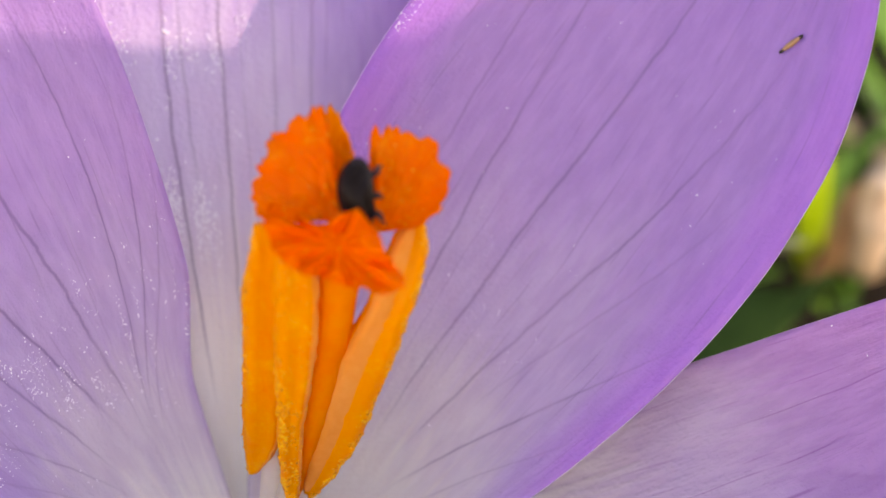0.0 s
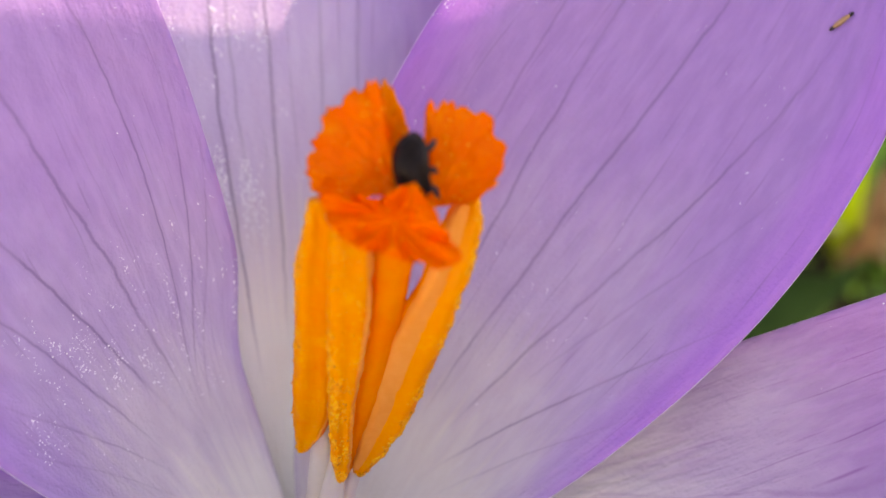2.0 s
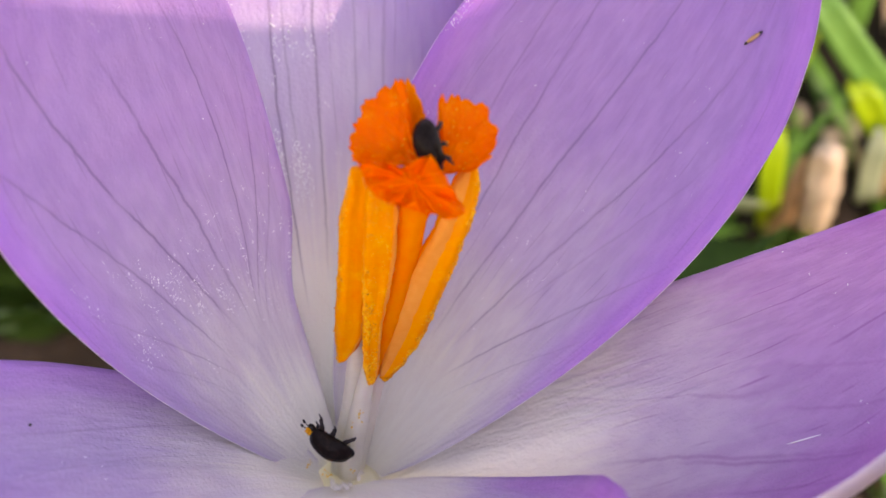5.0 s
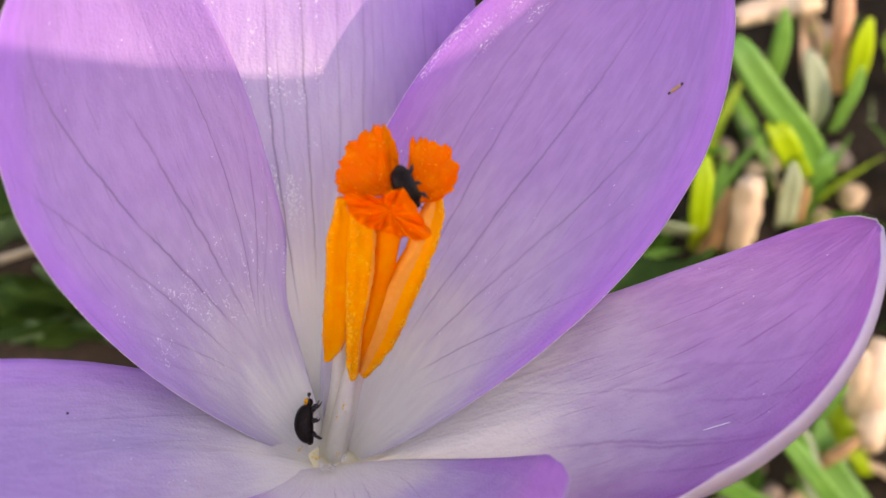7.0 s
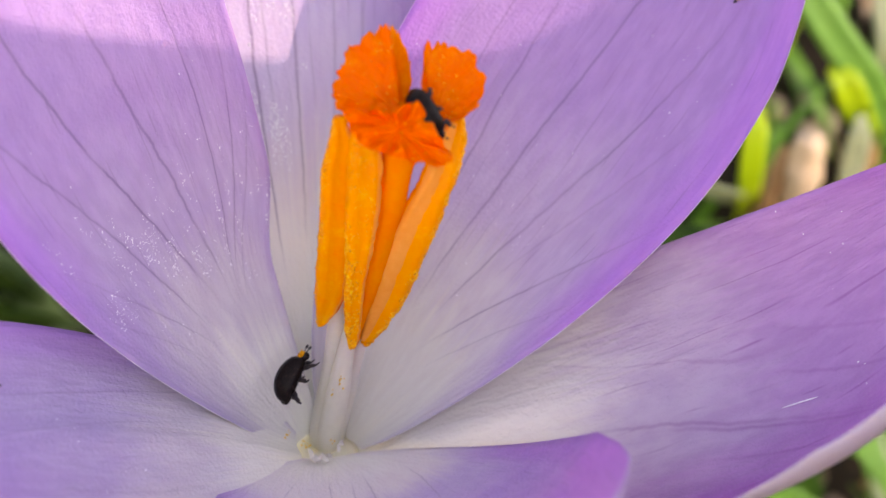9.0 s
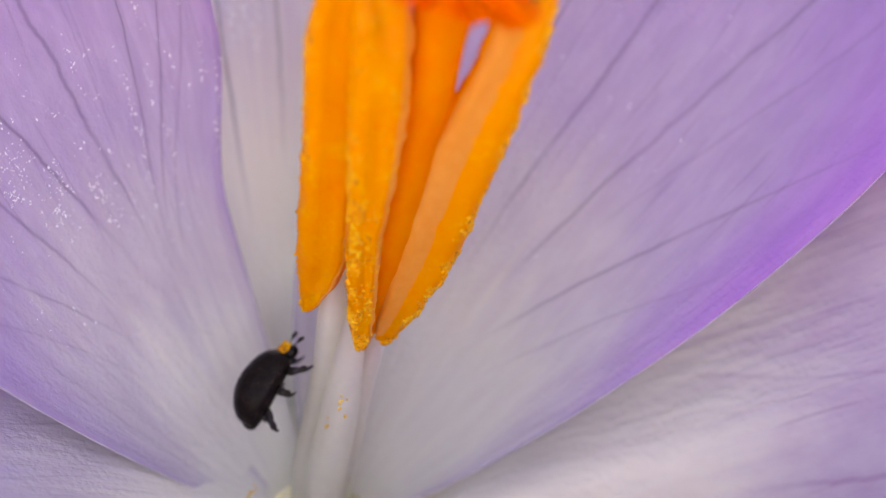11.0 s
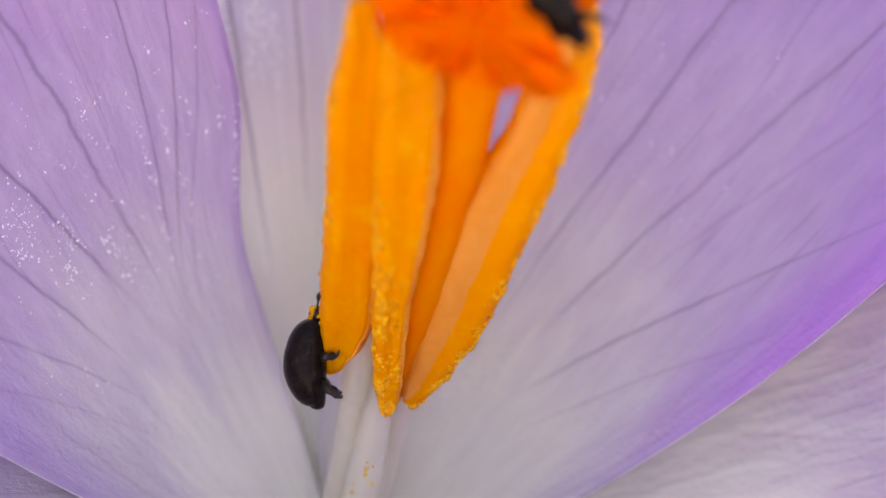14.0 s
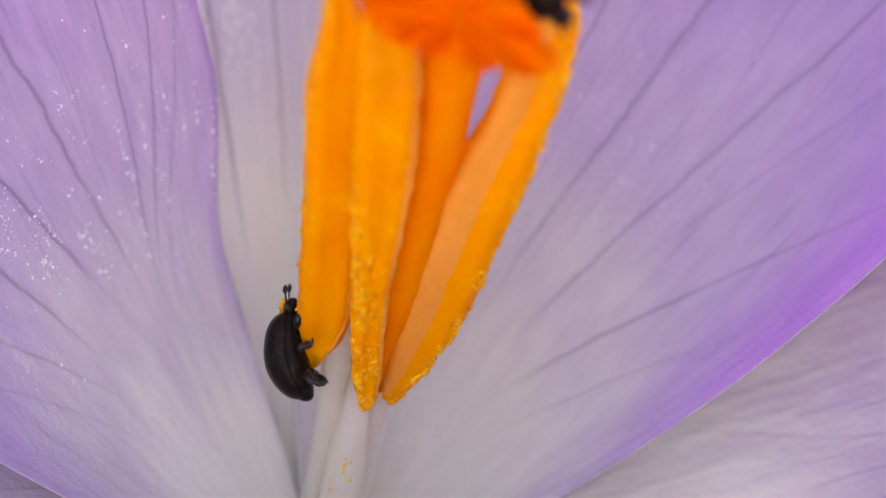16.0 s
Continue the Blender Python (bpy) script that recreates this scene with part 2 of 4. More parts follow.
SKIN_FRONT = tepal_material("tepal_skin_front", ROSE_BACKLIT, (0.48, 0.19, 0.58), (0.6, 0.7), [
    (0.35, -0.47, 0.0, 0.10, 0.5, 0.5), (0.461, -0.125, 0.0, 0.10, 0.5, 0.5), (0.605, -0.117, 0.0, 0.10, 0.5, 0.5), (0.224, -0.921, 0.0, 0.08, 0.3, 0.4), (0.80, -0.241, 0.0, 0.10, 0.45, 0.4), (0.564, -0.20, 0.0, 0.12, 0.5, 0.35)], 0.30, (0.17, 0.085, 0.19))
OUTER = tepal_material("tepal_outside", [(0.0, (0.74, 0.72, 0.70)), (0.4, (0.72, 0.69, 0.73)), (0.8, (0.66, 0.60, 0.70)), (1.0, (0.55, 0.46, 0.62))],
                       (0.70, 0.65, 0.74), (0.5, 0.5), [(0.5, 0.0, 0.0, 0.1, 0.9, 0.3)])


def plain_material(name, stops, scale, rough=0.5, bump=0.4, depth=0.0001, sheer=0.0, grain=6.0, spec=0.5, coat=0.0, metal=0.0, soft=0.0):
    """A mottled skin: colours over a noise, finer grain and relief, with some light passing through where it is sheer."""
    n = Nodes(name)
    big = n.noise(scale, None, 4.0)
    fine = n.noise(scale * grain, None, 3.0, 0.65)
    f = n.math("ADD", n.math("MULTIPLY", big, 0.65), n.math("MULTIPLY", fine, 0.35))
    col = n.ramp(f, stops)
    n.put(n.bsdf.inputs["Base Color"], col)
    n.put(n.bsdf.inputs["Roughness"], n.math("ADD", rough - 0.1, n.math("MULTIPLY", fine, 0.2)))
    n.bsdf.inputs["Specular IOR Level"].default_value = spec
    n.bsdf.inputs["Coat Weight"].default_value = coat
    n.bsdf.inputs["Metallic"].default_value = metal
    if soft:
        n.bsdf.inputs["Subsurface Weight"].default_value = soft
        n.bsdf.inputs["Subsurface Radius"].default_value = (1.0, 0.9, 0.75)
        n.bsdf.inputs["Subsurface Scale"].default_value = 0.003
    n.put(n.bsdf.inputs["Normal"], n.bump(f, bump, depth))
    if sheer:
        tr = n.node("ShaderNodeBsdfTranslucent", Color=col)
        n.put(n.out.inputs["Surface"], n.node("ShaderNodeMixShader", i0=sheer, i1=n.bsdf.outputs[0], i2=tr))
    return n.m


STIGMA = plain_material("stigma_flesh", [(0.3, (1.0, 0.15, 0.001)), (0.5, (1.0, 0.20, 0.001)), (0.7, (1.0, 0.31, 0.004))], 900.0, 0.5, 0.55, 0.00012, 0.45, 7.0, 0.15)
STIGMA_FOLD = plain_material("stigma_fold", [(0.3, (0.95, 0.21, 0.002)), (0.7, (1.0, 0.33, 0.006))], 900.0, 0.55, 0.4, 0.00006, 0.35, 5.0, 0.1)
STYLE = plain_material("style_flesh", [(0.3, (1.0, 0.25, 0.001)), (0.7, (1.0, 0.34, 0.002))], 600.0, 0.45, 0.3, 0.00006, 0.4, 5.0, 0.15)
ANTHER = plain_material("anther_skin", [(0.3, (1.0, 0.29, 0.0005)), (0.5, (1.0, 0.35, 0.001)), (0.7, (1.0, 0.46, 0.004))], 1100.0, 0.5, 0.7, 0.00014, 0.3, 6.0, 0.2)
CONNECTIVE = plain_material("connective", [(0.3, (0.86, 0.30, 0.03)), (0.7, (0.92, 0.37, 0.065))], 500.0, 0.5, 0.2, 0.00004, 0.2, 5.0, 0.12)
POLLEN = plain_material("pollen", [(0.34, (0.42, 0.11, 0.001)), (0.48, (1.0, 0.40, 0.003)), (0.66, (1.0, 0.62, 0.02))], 6000.0, 0.4, 0.3, 0.00003, 0.1, 4.0, 0.3)
CRUMB = plain_material("crumb", [(0.3, (0.62, 0.60, 0.50)), (0.7, (0.78, 0.75, 0.65))], 2000.0, 0.6, 0.3, 0.00004, 0.3, 4.0, 0.2)
LOOSE = plain_material("loose_pollen", [(0.3, (0.86, 0.50, 0.05)), (0.7, (0.92, 0.66, 0.14))], 3000.0, 0.5, 0.3, 0.00003, 0.2, 4.0, 0.3)
FILAMENT = plain_material("filament", [(0.3, (0.74, 0.71, 0.53)), (0.7, (0.80, 0.77, 0.59))], 500.0, 0.5, 0.2, 0.00004, 0.4, 6.0, 0.2, soft=1.0)
BEETLE = plain_material("beetle_shell", [(0.36, (0.006, 0.0038, 0.003)), (0.55, (0.012, 0.008, 0.006)), (0.72, (0.034, 0.020, 0.014))], 3800.0, 0.22, 0.5, 0.00003, 0.0, 4.0, 0.07)
BEETLE_LEG = plain_material("beetle_leg", [(0.3, (0.007, 0.005, 0.004)), (0.7, (0.022, 0.015, 0.012))], 5000.0, 0.45, 0.3, 0.00002, 0.0, 4.0, 0.35)
GLINT = plain_material("glossy_white", [(0.3, (0.90, 0.88, 0.92)), (0.7, (0.96, 0.95, 0.97))], 900.0, 0.12, 0.1, 0.00001, 0.2, 4.0, 1.0)
# Leaf green darkened to carry the shade in its colour.
LEAF_SHADED = plain_material("leaf_shaded", [(0.3, (0.014, 0.045, 0.008)), (0.7, (0.035, 0.09, 0.018))], 120.0, 0.8, 0.3, 0.0003, 0.05, 8.0, 0.08)
SOIL = plain_material("soil", [(0.3, (0.008, 0.006, 0.004)), (0.52, (0.028, 0.020, 0.014)), (0.75, (0.09, 0.064, 0.045))], 160.0, 0.85, 1.0, 0.003, 0.0, 7.0, 0.2)
STRAW = plain_material("straw", [(0.3, (0.58, 0.41, 0.25)), (0.7, (0.82, 0.66, 0.46))], 90.0, 0.6, 0.5, 0.0004, 0.15, 8.0, 0.3)
STRAW_BROWN = plain_material("straw_brown", [(0.3, (0.34, 0.18, 0.08)), (0.7, (0.58, 0.34, 0.16))], 260.0, 0.6, 0.5, 0.0002, 0.1, 8.0, 0.3)
STONE = plain_material("stone", [(0.3, (0.26, 0.20, 0.15)), (0.7, (0.50, 0.40, 0.32))], 120.0, 0.7, 0.6, 0.0005, 0.0, 8.0, 0.3)
WOOD = plain_material("board_wood", [(0.3, (0.16, 0.10, 0.06)), (0.7, (0.30, 0.20, 0.12))], 40.0, 0.7, 0.5, 0.0006, 0.0, 9.0, 0.3)


def grass_material():
    n = Nodes("grass_blade")
    rnd = n.node("ShaderNodeNewGeometry", 8)
    col = n.ramp(rnd, [(0.0, (0.05, 0.20, 0.03)), (0.35, (0.10, 0.38, 0.05)), (0.6, (0.20, 0.54, 0.07)), (0.76, (0.42, 0.66, 0.05)), (0.86, (0.50, 0.58, 0.26)), (1.0, (0.74, 0.55, 0.38))])
    fine = n.noise(300.0, None, 3.0)
    col = n.mix(0.25, col, n.ramp(fine, [(0.3, (0.25, 0.25, 0.25)), (0.7, (0.8, 0.8, 0.8))]), "OVERLAY")
    n.put(n.bsdf.inputs["Base Color"], col)
    n.bsdf.inputs["Roughness"].default_value = 0.4
    n.put(n.bsdf.inputs["Normal"], n.bump(fine, 0.3, 0.0003))
    tr = n.node("ShaderNodeBsdfTranslucent", Color=col)
    n.put(n.out.inputs["Surface"], n.node("ShaderNodeMixShader", i0=0.35, i1=n.bsdf.outputs[0], i2=tr))
    return n.m


GRASS = grass_material()


# ---- ground ----
def soil_height(x, y):
    """The soil in metres: level under the flower, then a steep bank behind it and a terrace above."""
    rise = 0.003 * math.log1p(math.exp(min((1.26 * y - 0.0018) / 0.003, 40.0)))
    rise = 0.085 - 0.004 * math.log1p(math.exp((0.085 - rise) / 0.004))
    near = max(0.0, 1 - max(abs(x - 0.01), abs(y - 0.03)) / 0.2)
    return rise + near * (0.0016 * noise.noise(Vector((x * 120, y * 120, 1))) + 0.0008 * noise.noise(Vector((x * 420, y * 420, 5)))) - 0.002


def ground():
    """One sheet of soil, crumbly round the flower and flat to the horizon."""
    bm = bmesh.new()
    far = [-60, -10, -2, -0.7, -0.3]
    xs = far + list(np.linspace(-0.12, 0.12, 161)) + [-v for v in far[::-1]]
    ys = far + [-0.12] + list(np.linspace(-0.03, 0.11, 111)) + [-v for v in far[::-1]]
    grid(bm, [[(x, y, soil_height(x, y)) for x in xs[::-1]] for y in ys])
    ob = part("ground", bm, SOIL, None)
    tagged(ob, "dark brown crumbly soil of a bank under the grass", "ground", kind="structure")


ground()


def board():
    """An added board, notched at its top, sunward and out of view; it keeps the sun off most of the flower."""
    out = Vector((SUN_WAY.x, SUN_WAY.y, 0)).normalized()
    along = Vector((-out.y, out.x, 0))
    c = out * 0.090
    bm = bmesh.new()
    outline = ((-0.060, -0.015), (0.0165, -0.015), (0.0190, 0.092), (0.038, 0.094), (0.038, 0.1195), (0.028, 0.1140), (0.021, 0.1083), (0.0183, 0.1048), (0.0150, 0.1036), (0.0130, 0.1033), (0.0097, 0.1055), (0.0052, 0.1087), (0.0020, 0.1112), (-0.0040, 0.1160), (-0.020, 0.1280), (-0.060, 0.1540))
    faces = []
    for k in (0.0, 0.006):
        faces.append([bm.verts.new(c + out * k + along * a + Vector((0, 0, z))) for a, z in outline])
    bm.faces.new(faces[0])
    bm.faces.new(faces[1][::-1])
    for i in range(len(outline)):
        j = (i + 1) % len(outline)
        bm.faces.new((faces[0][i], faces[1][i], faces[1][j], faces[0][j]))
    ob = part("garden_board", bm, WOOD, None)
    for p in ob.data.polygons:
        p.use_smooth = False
    return tagged(ob, "unseen board added to shade the flower", "board")


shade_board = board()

# ---- the crocus ----
crocus = tagged(new("crocus_flower"), "open lilac crocus with a white throat and orange stigma", "flower")
crocus.location = (0, 0, 0)

# azimuth, lean at base and tip, extra lean half way, length, half-widths, profile powers, cup of either side, roll at base and its gain, base radius, share of the cup at the base, sink of either side near the base
TEPALS = (
    (43.7, 37.18, 46.48, 6.51, 38.53, 8.47, 8.98, 0.89, 0.71, 0.62, 0.66, 22.37, 17.21, 1.2, 1.0, 0.0, 0.0),
    (148.38, 35.91, 18.63, -3.76, 36.25, 11.5, 4.99, 1.01, 0.60, 0.60, 0.65, -15.82, -4.74, 1.2, 1.0, 0.0, 0.0),
    (4.28, 75.36, 27.33, 11.99, 35.33, 5.52, 15.8, 0.46, 0.55, 0.47, 2.19, 35.76, 4.58, 1.3, 0.55, 1.6, 3.0),
    (214.57, 54.33, 62.05, 9.62, 37.04, 10.0, 6.31, 0.69, 0.53, -0.45, 0.85, -2.2, 0.41, 1.3, 1.0, 4.6, 0.0),
    (288.33, 78.29, 42.29, 9.97, 29.32, 11.41, 10.06, 0.59, 0.42, 0.93, 0.82, -4.28, 30.34, 0.9, 0.2, 0.0, 0.0),
    (98.0, 35.0, 36.0, 3.0, 39.0, 10.5, 10.0, 0.9, 0.55, 0.5, 0.3, 10.0, 0.0, 1.4, 1.0, 0.0, 0.0),
)


def tepal(p, seed, tone=1.0, drop=0.0, span=(0.0, 1.0), skin=None, rim=0.0, tuck=0.0):
    phi, th0, th1, bend, length, wl, wr, al, be, cup_l, cup_r, rho0, rho1, r0, grow, sink_l, sink_r = p
    ns, nv, fine = 64, 36, 240
    c, si = math.cos(radians(phi)), math.sin(radians(phi))
    mid, r, z = [], r0, 0.6
    lean = lambda u: radians(th0 + (th1 - th0) * u + bend * 4 * u * (1 - u))
    for i in range(fine + 1):
        mid.append((r, z))
        a = lean((i + 0.5) / fine)
        r, z = r + length / fine * math.sin(a), z + length / fine * math.cos(a)
    peak = al / (al + be)
    top = peak**al * (1 - peak) ** be
    rows, uv = [], []
    for i in range(ns + 1):
        s = (i / ns) ** 0.9
        s = min(s, 0.9985)
        k = s * fine
        i0 = min(int(k), fine - 1)
        f = k - i0
        r, z = mid[i0][0] * (1 - f) + mid[i0 + 1][0] * f, mid[i0][1] * (1 - f) + mid[i0 + 1][1] * f
        th, ro = lean(s), radians(rho0 + rho1 * s)
        centre = Vector((r * c - 1.2, r * si, z))
        t, nn = Vector((-si, c, 0)), Vector((-math.cos(th) * c, -math.cos(th) * si, math.sin(th)))
        lat, nrm = math.cos(ro) * t + math.sin(ro) * nn, math.cos(ro) * nn - math.sin(ro) * t
        g = s**al * (1 - s) ** be / top
        row = []
        for j in range(nv + 1):
            v = 2 * j / nv - 1
            if rim and v < 0:
                v *= 1 - 0.14 * (1 - min(1.0, max(0.0, (s - 0.42) / 0.22)))
            cup = (cup_l if v > 0 else cup_r) * (1 - 0.35 * s) * (grow + (1 - grow) * min(1.0, s / 0.45))
            w = (wl if v > 0 else wr) * g + 1.3 * (1 - s) ** 3
            if v < 0:
                u = min(1.0, max(0.0, (0.37 - s) / 0.14))
                w *= 1 - tuck * u * u * (3 - 2 * u)
            w *= 1 + 0.012 * noise.noise(Vector((s * 14, seed, math.copysign(3, v)))) * s
            q = centre + lat * (w * math.sin(cup * v) / cup) + nrm * (w * (1 - math.cos(cup * v)) / cup)
            q -= nrm * (sink_l if v > 0 else sink_r) * abs(v) * math.exp(-(((s - 0.24) / 0.22) ** 2))
            q += nrm * s * (0.25 * noise.noise(Vector((s * 3, v * 2.2, seed))) + 0.07 * noise.noise(Vector((s * 4, v * 11, seed + 7))))
            turned = max(0.0, (-v - 0.86) / 0.14)
            q += (nrm * 1.0 + lat * 0.55) * rim * turned**1.6 * math.sin(math.pi * min(1.0, max(0.0, (s - 0.40) / 0.62)))
            q.z -= drop * math.exp(-((s / 0.09) ** 2))
            row.append(q)
        rows.append(row)
        uv.append([(min(1.0, s * tone), span[0] + j / nv * (span[1] - span[0])) for j in range(nv + 1)])
    back = []
    for i in range(ns + 1):
        row = []
        for j in range(nv + 1):
            du = rows[min(i + 1, ns)][j] - rows[max(i - 1, 0)][j]
            dv = rows[i][min(j + 1, nv)] - rows[i][max(j - 1, 0)]
            row.append(rows[i][j] + dv.cross(du).normalized() * (0.16 - 0.10 * abs(2 * j / nv - 1) ** 8))
        back.append(row)
    bm = bmesh.new()
    a = grid(bm, [[at(*q) for q in r] for r in rows], 0, uv)
    b = grid(bm, [[at(*q) for q in r] for r in back], 1, uv)
    ring = [(i, 0) for i in range(ns + 1)] + [(ns, j) for j in range(1, nv + 1)] + [(i, nv) for i in range(ns - 1, -1, -1)]
    lay = bm.loops.layers.uv.verify()
    for (i, j), (k, m) in zip(ring, ring[1:]):
        f = bm.faces.new((a[i][j], a[k][m], b[k][m], b[i][j]))
        f.material_index = 1
        for lp, (x, y) in zip(f.loops, ((i, j), (k, m), (k, m), (i, j))):
            lp[lay].uv = uv[x][y]
    bmesh.ops.recalc_face_normals(bm, faces=bm.faces)
    return part("tepal", bm, [skin, OUTER], crocus)


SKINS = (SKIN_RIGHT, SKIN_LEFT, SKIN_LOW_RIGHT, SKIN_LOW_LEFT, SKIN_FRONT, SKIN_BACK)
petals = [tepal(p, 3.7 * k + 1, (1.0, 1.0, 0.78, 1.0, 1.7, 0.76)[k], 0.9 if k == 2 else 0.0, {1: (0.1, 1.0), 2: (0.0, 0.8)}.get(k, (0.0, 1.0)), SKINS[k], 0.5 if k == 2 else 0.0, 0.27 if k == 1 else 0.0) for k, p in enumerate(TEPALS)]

def glints(ob, count, lo, hi, seed, coarse=1.0):
    """White beads painting the skin's glints inside a tepal, thickest along its veins."""
    rnd = random.Random(seed)
    me = ob.data
    bm = bmesh.new()
    uv = me.uv_layers[0].data
    faces = [p for p in me.polygons if p.material_index == 0 and lo[0] < uv[p.loop_start].uv[0] < hi[0] and lo[1] < uv[p.loop_start].uv[1] < hi[1]]
    heart = ((lo[0] + hi[0]) / 2, (lo[1] + hi[1]) / 2)
    while count:
        p = rnd.choice(faces)
        a, b = uv[p.loop_start].uv
        if rnd.random() > math.exp(-((a - heart[0]) ** 2 / (0.3 * (hi[0] - lo[0])) ** 2)):
            continue
        if noise.noise(Vector((a * 16, b * 46, seed))) < rnd.uniform(0.1, 0.6):
            continue
        vs = [me.vertices[i].co for i in p.vertices]
        f, g = rnd.random(), rnd.random()
        q = vs[0].lerp(vs[1], f).lerp(vs[3].lerp(vs[2], f), g)
        r = (0.010 + 0.032 * rnd.random() ** 2.2) * MM * coarse
        turn = Euler((rnd.uniform(0, 6.3), rnd.uniform(0, 6.3), rnd.uniform(0, 6.3))).to_matrix()
        ball(bm, q, (r * rnd.uniform(0.7, 2.6), r * rnd.uniform(0.6, 1.2), r * rnd.uniform(0.4, 0.9)), turn, sub=1)
        count -= 1
    tagged(part("dew", bm, GLINT, ob, "tiny white beads in place of skin glints"), kind="stuff")


# the upper stretches of the back and right tepals imitate glitter in sun
for k, count, lo, hi in ((1, 300, (0.25, 0.52), (0.39, 0.76)), (5, 640, (0.22, 0.54), (0.36, 0.66)), (1, 560, (0.2, 0.1), (0.46, 0.9)), (1, 70, (0.45, 0.1), (0.9, 0.9)), (5, 420, (0.22, 0.45), (0.52, 0.85)), (5, 240, (0.45, 0.2), (0.98, 0.95)), (0, 90, (0.2, 0.25), (0.48, 0.9)), (0, 520, (0.4, 0.80), (0.9, 1.0)), (0, 30, (0.4, 0.1), (0.9, 0.7)), (3, 30, (0.15, 0.1), (0.6, 0.9)), (2, 30, (0.3, 0.1), (0.8, 0.9))):
    glints(petals[k], count, lo, hi, k + count, 1.8 if k == 5 else 1.0)

bm = bmesh.new()
tube(bm, [(-1.2, 0, -56, 1.6), (-1.2, 0, -30, 1.5), (-1.2, 0, -10, 1.7), (-1.2, 0, -2.0, 1.9), (-1.2, 0, -0.3, 1.75), (-1.2, 0, 0.15, 1.6), (-1.2, 0, 0.4, 1.25), (-1.2, 0, 0.52, 0.7), (-1.2, 0, 0.56, 0.05)], 60, 20, ends=False)
part("perianth_tube", bm, FILAMENT, crocus, "pale perianth tube")

def side_axes(way):
    """Across and towards the front for a thing that runs along way."""
    front = Vector((0.1, -0.78, 0.62))
    front = (front - way * front.dot(way)).normalized()
    return way.cross(front).normalized(), front


def anther(rows, peel, bands, seed):
    """A stamen's anther: rows of x, y, z, half-width, half-depth from its base to its tip. peel: the part of the width that the
    connective takes; bands: stretches of the edge on which pollen shows."""
    pts = spline(rows, 60)
    body, strip, dust = bmesh.new(), bmesh.new(), bmesh.new()
    rings, ribbon, frames = [], [], []
    sides = 28
    for i, p in enumerate(pts):
        way = Vector(pts[min(i + 1, 59)][:3] - pts[max(i - 1, 0)][:3]).normalized()
        across, front = side_axes(way)
        frames.append((Vector(p[:3]), across, front, p[3], p[4]))
        ring = []
        for k in range(sides):
            ring.append(at(*spot(frames[-1], 2 * math.pi * k / sides, i / 59, seed)))
        rings.append(ring)
        if 2 < i < 57:
            a0, a1 = peel
            ribbon.append([at(*(spot(frames[-1], a0 + (a1 - a0) * m / 6, i / 59, seed) + front * (0.025 + 0.05 * math.sin(math.pi * m / 6)))) for m in range(7)])
    vs = grid(body, rings, close=True)
    body.faces.new(vs[0])
    body.faces.new(vs[-1])
    grid(strip, ribbon)
    rnd = random.Random(seed)
    for u0, u1, a0, a1, count in bands:
        for _ in range(count):
            u, a = rnd.uniform(u0, u1), rnd.gauss((a0 + a1) / 2, abs(a1 - a0) / 3.2)
            i0 = min(int(u * 59), 58)
            f = u * 59 - i0
            q = spot(frames[i0], a, u, seed).lerp(spot(frames[i0 + 1], a, u, seed), f)
            if noise.noise(q * 1.9 + Vector((0, 0, seed))) < rnd.uniform(-0.25, 0.2):
                continue
            r = (0.016 + 0.042 * rnd.random() ** 2.2) * MM * (1.35 if seed == 3 else 1.1)
            ball(dust, at(*q), (r * rnd.uniform(0.6, 1.7), r * rnd.uniform(0.6, 1.3), r * rnd.uniform(0.4, 1.0)), Euler((rnd.uniform(0, 6.3), rnd.uniform(0, 6.3), 0)).to_matrix(), sub=1)
    for b in (body, strip):
        bmesh.ops.recalc_face_normals(b, faces=b.faces)
    return body, strip, dust


def spot(frame_row, a, u, seed):
    """A point on an anther's skin: a round the section from the right-hand edge over the front."""
    mid, across, front, hw, hd = frame_row
    groove = 1 - 0.38 * math.exp(-(((a - 1.5) / 0.3) ** 2))
    x, y = math.cos(a), math.sin(a)
    x = math.copysign(abs(x) ** 0.8, x)
    q = mid + across * (hw * x) + front * (hd * y * groove)
    bumpy = 0.07 * noise.noise(q * 2.1 + Vector((seed, 0, 0))) + 0.05 * noise.noise(q * 6.0)
    return q + (across * x + front * y) * bumpy


